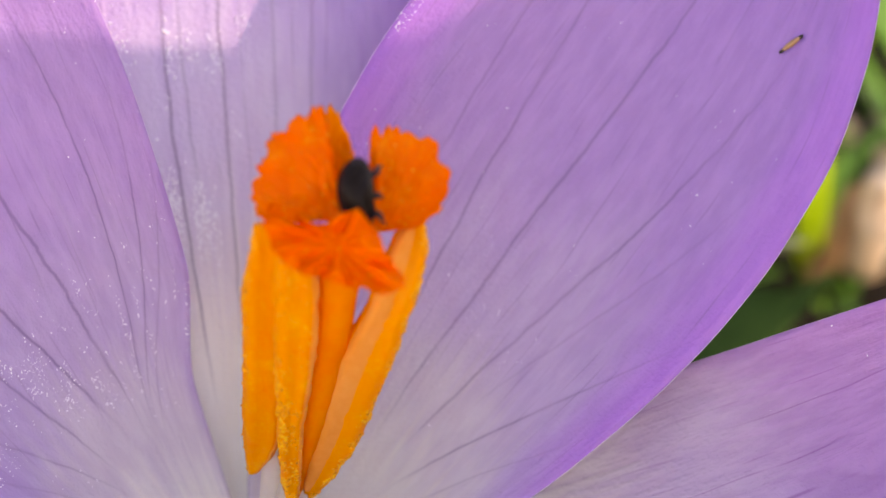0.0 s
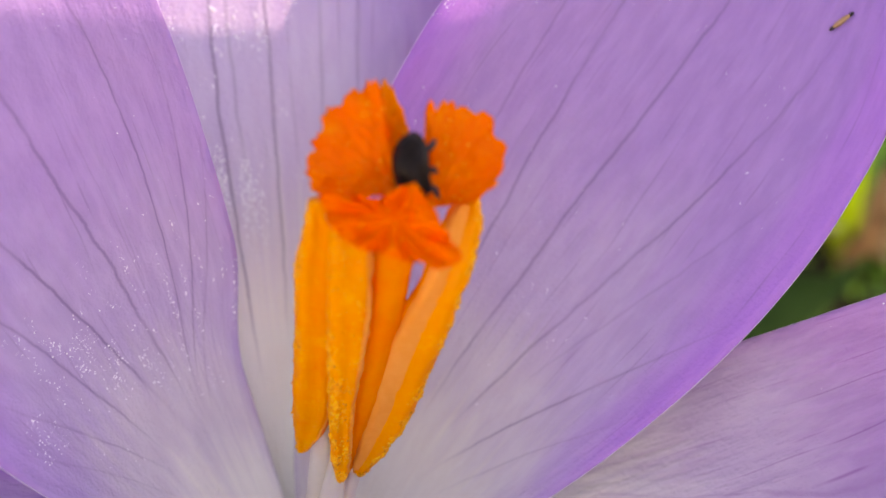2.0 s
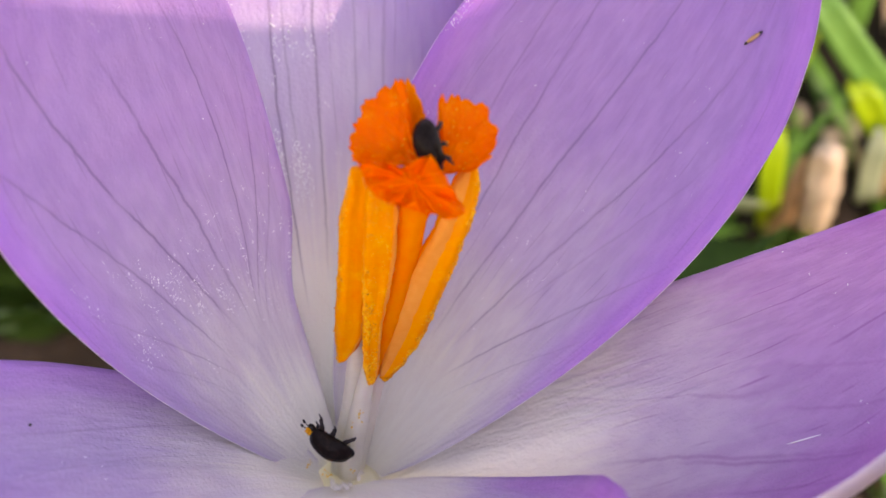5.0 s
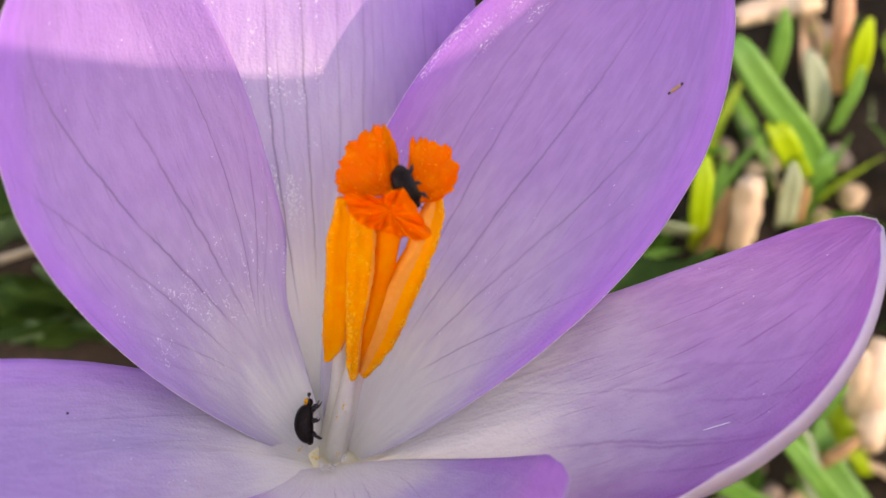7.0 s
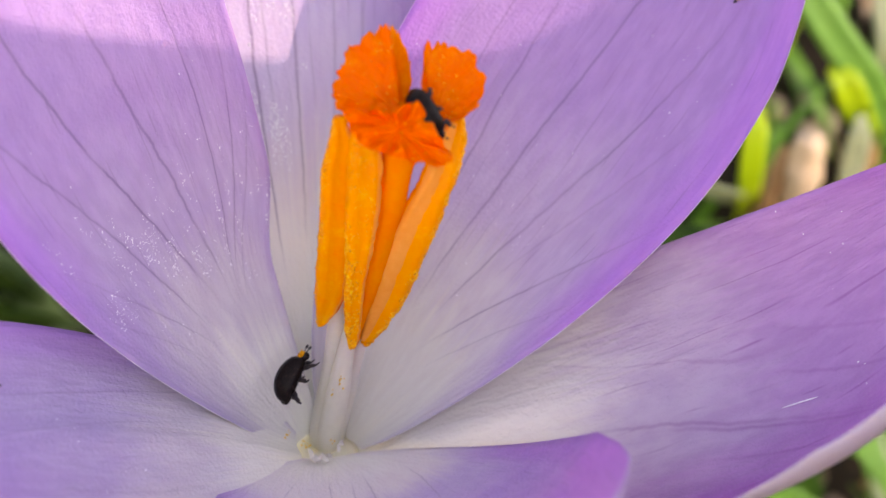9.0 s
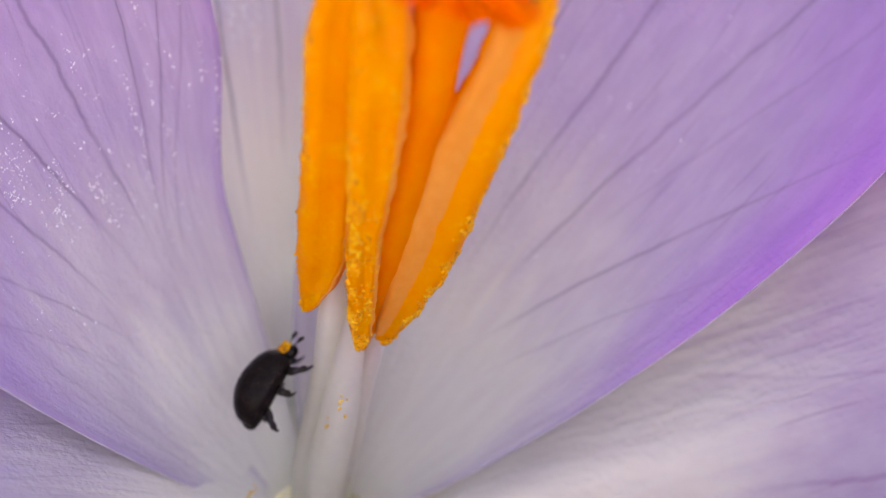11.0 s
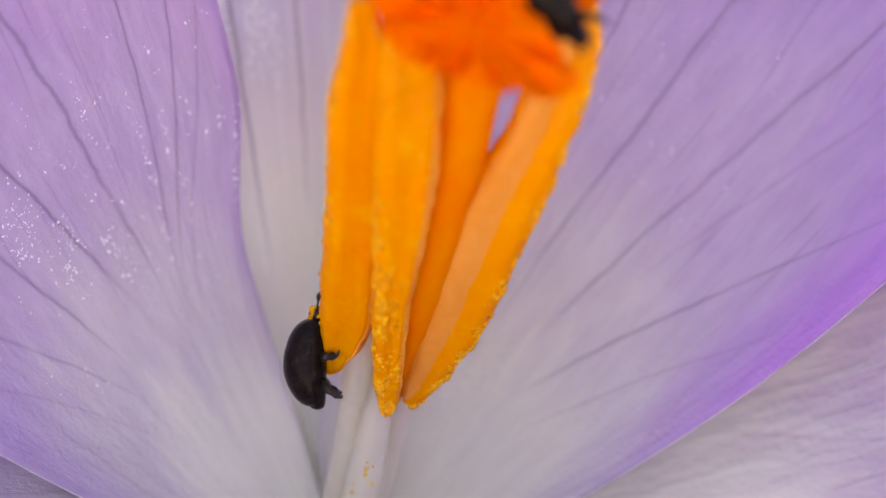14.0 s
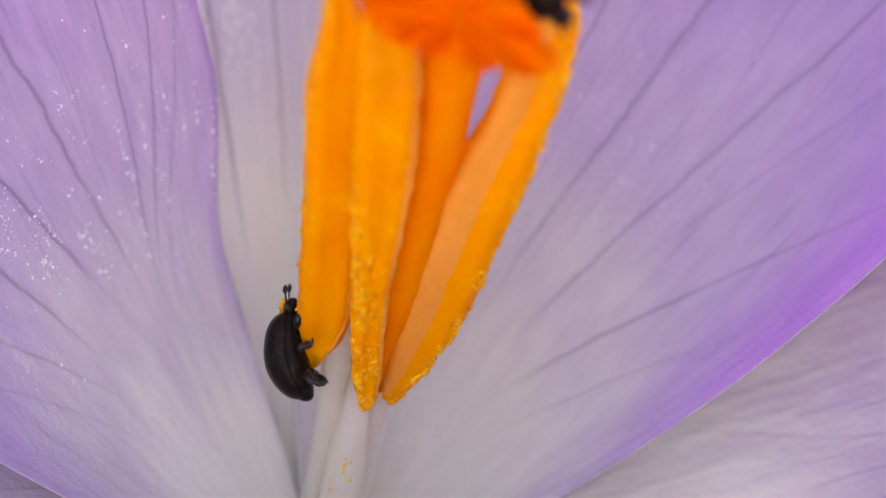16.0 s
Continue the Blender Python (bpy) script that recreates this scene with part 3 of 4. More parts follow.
STAMENS = (
    # filament, anther rows, connective, pollen bands
    ("smooth orange anther", [(-1.50, 0.3, 0.2, 0.50), (-1.35, 0.4, 1.8, 0.56), (-0.86, 0.5, 5.0, 0.52), (-0.66, 0.65, 8.0, 0.42), (-0.62, 0.8, 10.2, 0.26)],
     [(-1.45, 0.5, 7.6, 0.07, 0.10), (-1.30, 0.52, 8.2, 0.36, 0.35), (-0.98, 0.55, 9.5, 0.70, 0.5), (-0.82, 0.55, 11.9, 0.76, 0.55), (-0.72, 0.55, 13.6, 0.75, 0.55), (-0.60, 0.55, 16.3, 0.76, 0.55), (-0.48, 0.55, 18.0, 0.56, 0.5), (-0.6, 0.6, 19.4, 0.22, 0.2)],
     (0.5, 0.9), [(0.5, 0.99, 2.3, 3.6, 1000), (0.0, 0.25, 2.8, 3.6, 160), (0.2, 0.7, 3.0, 3.4, 120)]),
    ("orange anther dusted with golden pollen", [(-1.10, 0.0, 0.2, 0.52), (-0.95, 0.0, 1.8, 0.58), (-0.48, 0.05, 4.6, 0.54), (0.1, 0.1, 8.6, 0.24)],
     [(0.12, -0.3, 7.0, 0.10, 0.12), (0.15, -0.3, 8.0, 0.33, 0.30), (0.21, -0.3, 10.6, 0.46, 0.42), (0.39, -0.3, 12.7, 0.62, 0.48), (0.52, -0.25, 14.3, 0.74, 0.5), (0.60, -0.1, 16.2, 0.80, 0.5), (0.62, 0.15, 17.6, 0.80, 0.46), (0.5, 0.4, 18.7, 0.55, 0.35), (0.4, 0.5, 19.3, 0.22, 0.2)],
     (-0.1, 0.8), [(0.0, 0.5, 1.7, 3.3, 2400), (0.0, 0.35, 0.9, 2.4, 900), (0.4, 0.98, 0.8, 3.2, 700), (0.02, 0.6, 0.2, 1.0, 500)]),
    ("orange anther with a pale strip and golden pollen edge", [(-0.85, 0.6, 0.2, 0.48), (-0.55, 0.75, 1.8, 0.52), (-0.05, 0.75, 4.6, 0.48), (0.85, 0.75, 8.4, 0.24)],
     [(0.60, 0.5, 6.7, 0.20, 0.15), (0.86, 0.5, 7.3, 0.42, 0.30), (1.25, 0.5, 8.3, 0.60, 0.42), (1.85, 0.5, 10.0, 0.88, 0.48), (2.60, 0.5, 12.6, 0.98, 0.52), (3.16, 0.5, 14.2, 0.93, 0.52), (3.75, 0.6, 15.7, 0.80, 0.5), (4.15, 0.95, 16.9, 0.78, 0.44), (4.5, 1.6, 18.0, 0.66, 0.36), (4.7, 2.0, 18.8, 0.3, 0.22)],
     (1.5, 2.45), [(0.0, 0.97, -0.3, 0.5, 2100), (0.0, 0.4, 0.0, 0.9, 900), (0.5, 1.0, -0.2, 0.7, 500)]),
)
stamens = []
for k, (label, stalk, rows, peel, bands) in enumerate(STAMENS):
    stamen = new("stamen")
    stamen.parent = crocus
    stamen.location = at(*rows[1][:3])
    bm = bmesh.new()
    tube(bm, stalk, 30, 16, wobble=0.05)
    part("filament", bm, FILAMENT, stamen, "white filament")
    body, strip, dust = anther(rows, peel, bands, k + 1)
    part("anther", body, ANTHER, stamen, label)
    part("connective", strip, CONNECTIVE, stamen, "pale peach connective strip")
    tagged(part("pollen", dust, POLLEN, stamen, "golden pollen grains"), kind="stuff")
    for ob in stamen.children:
        ob.data.transform(Matrix.Translation(-stamen.location))
    stamens.append(stamen)
# the lens is focused on the anthers
cam.data.dof.use_dof = True
cam.data.dof.focus_object = stamens[1]
cam.data.dof.aperture_fstop = 34.0

# ---- style and stigma ----
pistil = new("pistil")
pistil.parent = crocus
bm = bmesh.new()
tube(bm, [(-1.1, 0.9, 0.3, 0.2), (-0.2, 0.8, 5.0, 0.28), (0.85, 0.55, 10.0, 0.58), (1.52, 0.5, 13.4, 0.66), (1.83, 0.5, 15.1, 0.68), (2.06, 0.6, 16.8, 0.73), (2.4, 1.15, 18.4, 0.95), (2.7, 1.1, 19.4, 0.85)], 40, 18, wobble=0.06)
part("style", bm, STYLE, pistil, "smooth orange style")


def lobe(name, centre, outline, lift, ruffle, waves, seed, material, label):
    """A fleshy fan with a frilled margin. outline: rows of angle and reach; lift: how far the margin stands to the front."""
    right, up, front = Vector((1, 0, 0)), Vector((0, 0.62, 0.785)), Vector((0, -0.785, 0.62))
    na, nr = 190, 26
    pts = spline(outline, na)
    top, low = [], []
    for i in range(nr + 1):
        u = i / nr
        ra, rb = [], []
        for j, (a, reach) in enumerate(pts):
            k, a = j / na, radians(a)
            teeth = 0.045 * abs(math.sin(k * 34 + seed + 3 * noise.noise(Vector((k * 5, seed, 9))))) - 0.03 + 0.09 * noise.noise(Vector((k * 16, seed, 0))) + 0.035 * noise.noise(Vector((k * 52, seed, 4)))
            rr = reach * u * (1 + teeth * min(1.0, reach / 2) * u**4)
            wave = ruffle * u**1.4 * math.sin(6.283 * waves * k + seed * 2 + 1.6 * noise.noise(Vector((k * 5, seed, 2)))) + 0.5 * ruffle * u * noise.noise(Vector((k * 10, u * 2, seed)))
            q = Vector(centre) + (right * math.cos(a) + up * math.sin(a)) * rr + front * (lift[0] * u + lift[1] * u * u + wave)
            q += front * (u * ruffle * 1.3 * noise.noise(q * 1.5 + Vector((seed, 0, 0))) + 0.12 * noise.noise(q * 3.4) + 0.07 * noise.noise(q * 8) + 0.03 * noise.noise(q * 18))
            q += (right * noise.noise(q * 2.0) + up * noise.noise(q * 2.0 + Vector((9, 0, 0)))) * 0.25 * ruffle * u
            ra.append(q + front * (0.15 * (1.15 - u**3)))
            rb.append(q - front * (0.15 * (1.15 - u**3)))
        top.append([at(*q) for q in ra])
        low.append([at(*q) for q in rb])
    bm = bmesh.new()
    a, b = grid(bm, top), grid(bm, low)
    ring = [(i, 0) for i in range(nr + 1)] + [(nr, j) for j in range(1, na)] + [(i, na - 1) for i in range(nr - 1, -1, -1)]
    for (i, j), (k, m) in zip(ring, ring[1:]):
        bm.faces.new((a[i][j], a[k][m], b[k][m], b[i][j]))
    bmesh.ops.remove_doubles(bm, verts=bm.verts, dist=1e-6)
    bmesh.ops.recalc_face_normals(bm, faces=bm.faces)
    return part(name, bm, material, pistil, label)


left_lobe = lobe("stigma_lobe", (2.15, 1.0, 19.42), [(97, 2.2), (98, 3.3), (100, 3.95), (104, 4.0), (110, 4.0), (119, 3.85), (130, 3.66), (140, 3.46), (150, 3.42), (163, 3.25), (171, 3.08), (179, 2.9), (184, 2.2)], (0.3, 0.2), 0.10, 5, 1.3, STIGMA, "frilled orange stigma lobe")
lobe("fold", (2.12, 1.5, 19.05), [(72, 1.5), (77, 1.9), (83, 2.55), (89, 3.15), (94, 3.75), (99, 3.95), (106, 3.7)], (0.0, 0.05), 0.03, 1, 2.1, STIGMA_FOLD, "paler inner fold").parent = left_lobe
right_lobe = lobe("stigma_lobe", (3.44, 1.1, 18.87), [(8, 1.3), (16, 1.9), (23, 2.5), (32, 2.75), (40, 3.15), (50, 3.38), (58, 3.6), (70, 3.72), (80, 3.75), (88, 3.68), (95, 3.45), (99, 2.5), (104, 1.8)], (0.2, 0.2), 0.10, 5, 4.4, STIGMA, "frilled orange stigma lobe")
front_lobe = lobe("stigma_lobe", (2.2, -0.45, 19.45), [(62, 1.45), (76, 1.2), (110, 0.85), (132, 0.95), (144, 1.4), (154, 2.0), (164, 2.45), (175, 2.4), (190, 2.05), (206, 1.8), (222, 1.5), (245, 1.2), (275, 1.3), (293, 1.55), (306, 1.85), (318, 2.3), (328, 2.62), (337, 2.55), (345, 2.1), (360, 1.6), (395, 1.35), (422, 1.5)], (0.35, 0.35), 0.36, 10, 7.9, STIGMA, "folded frilled orange stigma lobe")
rnd = random.Random(12)
for ob, count in ((left_lobe, 34), (right_lobe, 30), (front_lobe, 14)):
    bm = bmesh.new()
    for _ in range(count):
        f = rnd.choice([p for p in ob.data.polygons if p.normal.dot(Vector((0, -0.785, 0.62))) > 0.5])
        r = rnd.uniform(0.03, 0.06) * MM
        ball(bm, f.center, (r, r, r), sub=1)
    tagged(part("pollen", bm, POLLEN, ob, "yellow pollen grains"), kind="stuff")


# ---- beetles ----
def shell(bm, rows, arc, mat=0):
    """Rings along x: rows of x, half-width, height of the back, depth of the belly, in millimetres. arc: the stretch of the ring, in degrees from the right."""
    pts = spline(rows, 22)
    n = 18
    rings = []
    for x, w, up, down in pts:
        ring = []
        for k in range(n + 1):
            a = radians(arc[0] + (arc[1] - arc[0]) * k / n)
            h = up if math.sin(a) > 0 else down
            ring.append(Vector((x, w * math.cos(a), h * math.sin(a))) * MM)
        rings.append(ring)
    grid(bm, rings, mat)


def limb(bm, rows, sides=8):
    pts = spline(rows, max(10, 4 * len(rows)))
    rings = []
    for i, p in enumerate(pts):
        way = Vector(pts[min(i + 1, len(pts) - 1)][:3] - pts[max(i - 1, 0)][:3]).normalized()
        s = way.cross(Vector((0.31, 0.2, 0.93))).normalized()
        u = s.cross(way)
        rings.append([(Vector(p[:3]) + (s * math.cos(2 * math.pi * k / sides) + u * math.sin(2 * math.pi * k / sides)) * p[3]) * MM for k in range(sides)])
    vs = grid(bm, rings, close=True)
    bm.faces.new(vs[0])
    bm.faces.new(vs[-1])


def beetle(label, dusted, size=1.0):
    """A small oval beetle, head towards +x, back towards +z."""
    b = tagged(new("beetle"), label, "beetle", group="beetles in the flower")
    for side in (0, 1):
        bm = bmesh.new()
        shell(bm, [(-1.02, 0.10, 0.10, 0.02), (-0.94, 0.34, 0.34, 0.02), (-0.70, 0.54, 0.53, 0.02), (-0.30, 0.655, 0.65, 0.02), (0.10, 0.66, 0.65, 0.02), (0.42, 0.62, 0.58, 0.02)], (2, 89) if side else (91, 178))
        part("elytron", bm, BEETLE, b)
    bm = bmesh.new()
    shell(bm, [(-1.08, 0.06, 0.06, 0.06), (-0.95, 0.30, 0.20, 0.22), (-0.4, 0.60, 0.3, 0.36), (0.2, 0.60, 0.3, 0.38), (0.75, 0.48, 0.2, 0.32), (0.95, 0.2, 0.15, 0.15)], (0, 360))
    part("abdomen", bm, BEETLE, b)
    bm = bmesh.new()
    shell(bm, [(0.40, 0.63, 0.59, 0.1), (0.60, 0.61, 0.53, 0.2), (0.80, 0.53, 0.42, 0.2), (0.93, 0.40, 0.26, 0.15), (0.96, 0.2, 0.14, 0.1)], (-8, 188))
    part("pronotum", bm, BEETLE, b)
    bm = bmesh.new()
    ball(bm, Vector((1.02, 0, -0.08)) * MM, (0.23 * MM, 0.29 * MM, 0.20 * MM), sub=2)
    head = part("head", bm, BEETLE, b)
    for side in (-1, 1):
        bm = bmesh.new()
        ball(bm, Vector((1.05, 0.25 * side, -0.01)) * MM, (0.075 * MM, 0.05 * MM, 0.075 * MM), sub=2)
        part("eye", bm, BEETLE_LEG, head)
        bm = bmesh.new()
        k = 0.9 if dusted else 0.55
        limb(bm, [(1.12 + a * k, 0.15 * side + c * k * side, -0.02 + d * k, r) for a, c, d, r in ((0, 0, 0, 0.035), (0.12, 0.06, 0.04, 0.022), (0.25, 0.12, 0.06, 0.022), (0.32, 0.15, 0.07, 0.05), (0.39, 0.18, 0.08, 0.062), (0.46, 0.21, 0.08, 0.03))])
        part("antenna", bm, BEETLE_LEG, head, "clubbed antenna")
        for x, reach, fore in ((0.62, 0.52, 0.18), (0.12, 0.56, 0.02), (-0.45, 0.56, -0.20)):
            bm = bmesh.new()
            y = side
            limb(bm, [(x, 0.22 * y, -0.26, 0.12), (x + fore * 0.4, 0.45 * y, -0.32, 0.12), (x + fore * 0.8, 0.58 * y, -0.36, 0.095), (x + fore, reach * y, -0.43, 0.085),
                      (x + fore * 1.3, (reach - 0.05) * y, -0.52, 0.10), (x + fore * 1.5, (reach - 0.04) * y, -0.59, 0.055), (x + fore * 1.8 + 0.05, (reach - 0.02) * y, -0.64, 0.035), (x + fore * 1.9 + 0.12, reach * y, -0.66, 0.02)])
            part("leg", bm, BEETLE_LEG, b)
    if dusted:
        bm = bmesh.new()
        rnd = random.Random(8)
        for _ in range(46):
            q = Vector((1.06 + rnd.uniform(-0.1, 0.16), rnd.uniform(-0.22, 0.26), 0.06 + rnd.uniform(0, 0.10))) * MM
            r = rnd.uniform(0.03, 0.06) * MM
            ball(bm, q, (r, r, r), sub=1)
        tagged(part("pollen_dab", bm, POLLEN, b, "yellow pollen stuck on the head"), kind="stuff")
    for ob in b.children_recursive:
        for v in ob.data.vertices:
            v.co.z -= 0.13 * v.co.x * v.co.x / MM
            v.co = Vector((v.co.x * 1.07, v.co.y, v.co.z)) * size
    return b


climbing_beetle = beetle("small shiny black beetle climbing the white filament", True, 1.10)
stigma_beetle = beetle("small shiny black beetle between the orange stigma lobes", False, 1.05)

# ---- loose pollen and crumbs in the throat ----
rnd = random.Random(5)
for x, y, z, r in ((-1.75, -1.55, 1.35, 0.13), (-1.5, -1.7, 1.25, 0.17), (-1.3, -1.75, 1.3, 0.12), (-1.1, -1.6, 1.25, 0.16), (-0.85, -1.5, 1.3, 0.13), (-0.45, -1.3, 1.6, 0.11), (-0.3, -1.25, 1.9, 0.10)):
    bm = bmesh.new()
    bmesh.ops.create_icosphere(bm, subdivisions=2, radius=r * MM)
    long = rnd.uniform(1.0, 2.2)
    for v in bm.verts:
        q = v.co / MM
        v.co *= 1 + 0.7 * noise.noise(q * 5 + Vector((x, y, z))) + 0.3 * noise.noise(q * 13)
        v.co.z *= long
    ob = part("crumb", bm, CRUMB, None)
    for p in ob.data.polygons:
        p.use_smooth = False
    ob.location = at(x, y, z)
    ob.rotation_euler = (rnd.uniform(-0.9, 0.9), rnd.uniform(-0.9, 0.9), rnd.uniform(0, 3))
    tagged(ob, "tiny whitish crumb lying in the throat", "crumb", group="crumbs in the throat")
bm = bmesh.new()
for x, y, z, count, spread in ((-2.95, -1.2, 2.2, 9, 0.10), (-1.95, -1.35, 1.7, 9, 0.12), (-0.75, -1.2, 2.0, 4, 0.08), (-0.45, -0.85, 5.3, 5, 0.12), (-0.75, -0.8, 4.6, 3, 0.1), (-0.35, -0.95, 5.7, 3, 0.1)):
    for _ in range(count):
        r = rnd.uniform(0.03, 0.06) * MM
        ball(bm, at(x + rnd.gauss(0, spread), y + rnd.gauss(0, spread), z + rnd.gauss(0, spread)), (r, r, r), sub=1)
tagged(part("loose_pollen", bm, LOOSE, None), "specks of yellow pollen fallen into the throat", "pollen", kind="stuff")


def rest_on(ob, x, y, z):
    """The nearest place on the inside of a tepal, and the way out of it."""
    p = at(x, y, z)
    faces = [f for f in ob.data.polygons if f.material_index == 0]
    f = min(faces, key=lambda g: (g.center - p).length_squared)
    n = f.normal.copy()
    return f.center.copy(), n if n.dot(Vector((0, -0.78, 0.62))) > 0 else -n


co, nor = rest_on(petals[0], 18.4, 13.3, 19.2)
bm = bmesh.new()
along = Vector((0.75, 0.3, 0.55)).normalized()
along = (along - nor * along.dot(nor)).normalized()
turn = Matrix((along, nor.cross(along), nor)).transposed()
ball(bm, co + nor * 0.10 * MM, (0.46 * MM, 0.11 * MM, 0.10 * MM), turn, 2)
for k in (-1, 1):
    ball(bm, co + nor * 0.08 * MM + along * 0.42 * k * MM, (0.16 * MM, 0.08 * MM, 0.07 * MM), turn, 2, 1)
tagged(part("seed_husk", bm, [STRAW_BROWN, BEETLE_LEG], None), "tiny beige seed husk with dark ends on a tepal", "husk")
co, nor = rest_on(petals[3], -15.8, -6.2, 8.0)
bm = bmesh.new()
ball(bm, co + nor * 0.03 * MM, (0.10 * MM, 0.09 * MM, 0.06 * MM), None, 2)
tagged(part("dirt_speck", bm, BEETLE_LEG, None), "tiny dark speck of dirt on a tepal", "speck")
co, nor = rest_on(petals[2], 21.3, -2.2, 6.1)
bm = bmesh.new()
along = Vector((1, 0, 0.1))
along = (along - nor * along.dot(nor)).normalized()
ball(bm, co + nor * 0.04 * MM, (0.95 * MM, 0.045 * MM, 0.035 * MM), Matrix((along, nor.cross(along), nor)).transposed(), 2)
tagged(part("fibre", bm, GLINT, None), "short white fibre lying on a tepal", "fibre")

# ---- the grass behind ----
def blade(bm, root, height, width, lean, heading, curl, seg=9, sides=3):
    """A creased, tapered blade that bends over; metres."""
    out = Vector((math.cos(heading), math.sin(heading), 0))
    across = Vector((-out.y, out.x, 0))
    p, ang = Vector(root), lean
    rows = []
    for i in range(seg + 1):
        u = i / seg
        w = width * (1 - u**2.2) * (0.55 + 0.45 * min(1, u * 4)) + 0.0001
        way = out * math.sin(ang) + Vector((0, 0, math.cos(ang)))
        nor = out * -math.cos(ang) + Vector((0, 0, math.sin(ang)))
        rows.append([p + across * w * k + nor * abs(k) * w * 0.45 for k in (-0.5, -0.25, 0.0, 0.25, 0.5)])
        p = p + way * (height / seg)
        ang += curl / seg
    grid(bm, rows)


def ribbon(bm, rows, thick=0.35, fold=0.22, n=22):
    """A leaf through rows of x, y, z and width: lens-shaped across, creased along its middle, with pointed ends where the width runs out."""
    pts = spline(rows, n)
    rings = []
    run = Vector(pts[-1][:3] - pts[0][:3]).normalized()
    lay = Vector((0.1, 0.5, 0.85)) if abs(run.x) > 0.7 else Vector((1.0, 0.25, 0.1))
    for i, p in enumerate(pts):
        way = Vector(pts[min(i + 1, n - 1)][:3] - pts[max(i - 1, 0)][:3]).normalized()
        side = (lay - way * lay.dot(way)).normalized()
        face = side.cross(way)
        face = face if face.dot(Vector((-0.1, -0.75, 0.66))) > 0 else -face
        w = max(p[3], 0.05)
        ring = []
        for u, d in ((-0.5, 0), (-0.25, 0.5), (0, 0.5), (0.25, 0.5), (0.5, 0), (0.25, -0.5), (0, -0.5), (-0.25, -0.5)):
            lift = fold * w * abs(u) * 2 + thick * d
            ring.append(at(*(Vector(p[:3]) + side * w * u + face * lift)))
        rings.append(ring)
    vs = grid(bm, rings, close=True)
    bm.faces.new(vs[0])
    bm.faces.new(vs[-1])
    bmesh.ops.recalc_face_normals(bm, faces=bm.faces)


GREEN_LEAF = plain_material("leaf_green", [(0.3, (0.08, 0.33, 0.05)), (0.7, (0.18, 0.52, 0.10))], 60.0, 0.5, 0.3, 0.0003, 0.3, 8.0)
LIME_LEAF = plain_material("leaf_lime", [(0.3, (0.30, 0.56, 0.012)), (0.7, (0.50, 0.74, 0.03))], 60.0, 0.5, 0.3, 0.0003, 0.3, 8.0)
PALE_LEAF = plain_material("leaf_pale", [(0.3, (0.32, 0.46, 0.26)), (0.7, (0.50, 0.60, 0.40))], 60.0, 0.5, 0.3, 0.0003, 0.3, 8.0)

# Duller copy of the leaf green, with shade put into the colour.
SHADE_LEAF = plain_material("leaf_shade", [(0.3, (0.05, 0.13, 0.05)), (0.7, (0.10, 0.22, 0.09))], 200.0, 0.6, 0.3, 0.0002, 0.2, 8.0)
STEM_DRY = plain_material("stem_dry", [(0.3, (0.30, 0.27, 0.20)), (0.7, (0.44, 0.40, 0.31))], 200.0, 0.7, 0.4, 0.0002, 0.1, 8.0)
STRAW_ORANGE = plain_material("straw_orange", [(0.3, (0.62, 0.28, 0.14)), (0.7, (0.82, 0.48, 0.30))], 260.0, 0.6, 0.5, 0.0002, 0.1, 8.0, 0.3)


def leaf(name, category, label, material, rows):
    bm = bmesh.new()
    ribbon(bm, rows)
    tagged(part(name, bm, material, None), label, category, group="leaves round the flower")


def stalk(label, material, rows):
    bm = bmesh.new()
    tube(bm, rows, 24, 12, wobble=0.25)
    tagged(part("dry_stalk", bm, material, None), label, "stalk", group="dry stalks in the grass")


leaf("grass_blade", "grass", "broad green grass blade leaning on the bank", GREEN_LEAF, [(23.8, 37.0, 7.5, 1.2), (24.8, 36.1, 6.5, 2.1), (27.1, 36.1, 3.2, 2.3), (29.7, 37.0, -0.5, 2.1), (31.6, 38.7, -4.9, 1.6), (32.4, 43.4, -8.6, 1.3)])
leaf("grass_blade", "grass", "bright yellow-green grass blade standing behind the flower", LIME_LEAF, [(22.5, 33.6, -0.0, 0.5), (22.3, 32.8, -1.0, 1.4), (22.2, 32.5, -3.0, 1.6), (22.3, 33.0, -5.5, 1.5), (22.6, 35.3, -9.1, 1.2), (23.1, 40.0, -12.8, 1.0)])
leaf("leaf", "leaf", "pale whitish green leaf tip behind the flower", PALE_LEAF, [(18.6, 29.9, -3.0, 0.5), (19.7, 30.5, -3.8, 1.5), (21.3, 32.8, -5.8, 1.6), (23.0, 35.9, -8.4, 1.0), (23.6, 40.6, -12.0, 0.9)])
leaf("leaf", "leaf", "broad leaf behind the flower, shade painted into its dark green", LEAF_SHADED, [(12.0, 15.5, -4.0, 3.0), (15.6, 20.0, -4.6, 5.6), (18.6, 24.2, -4.6, 6.0), (21.1, 27.7, -5.4, 4.6), (23.4, 33.6, -10.0, 2.2), (24.1, 39.1, -13.9, 1.4)])
leaf("grass_blade", "grass", "broad green grass blade leaning on the bank", GREEN_LEAF, [(27.7, 39.8, 7.8, 0.7), (27.6, 39.7, 6.0, 1.2), (27.4, 40.2, 3.4, 1.2), (27.5, 42.6, 0.1, 0.8), (28.2, 47.5, -3.3, 0.7)])
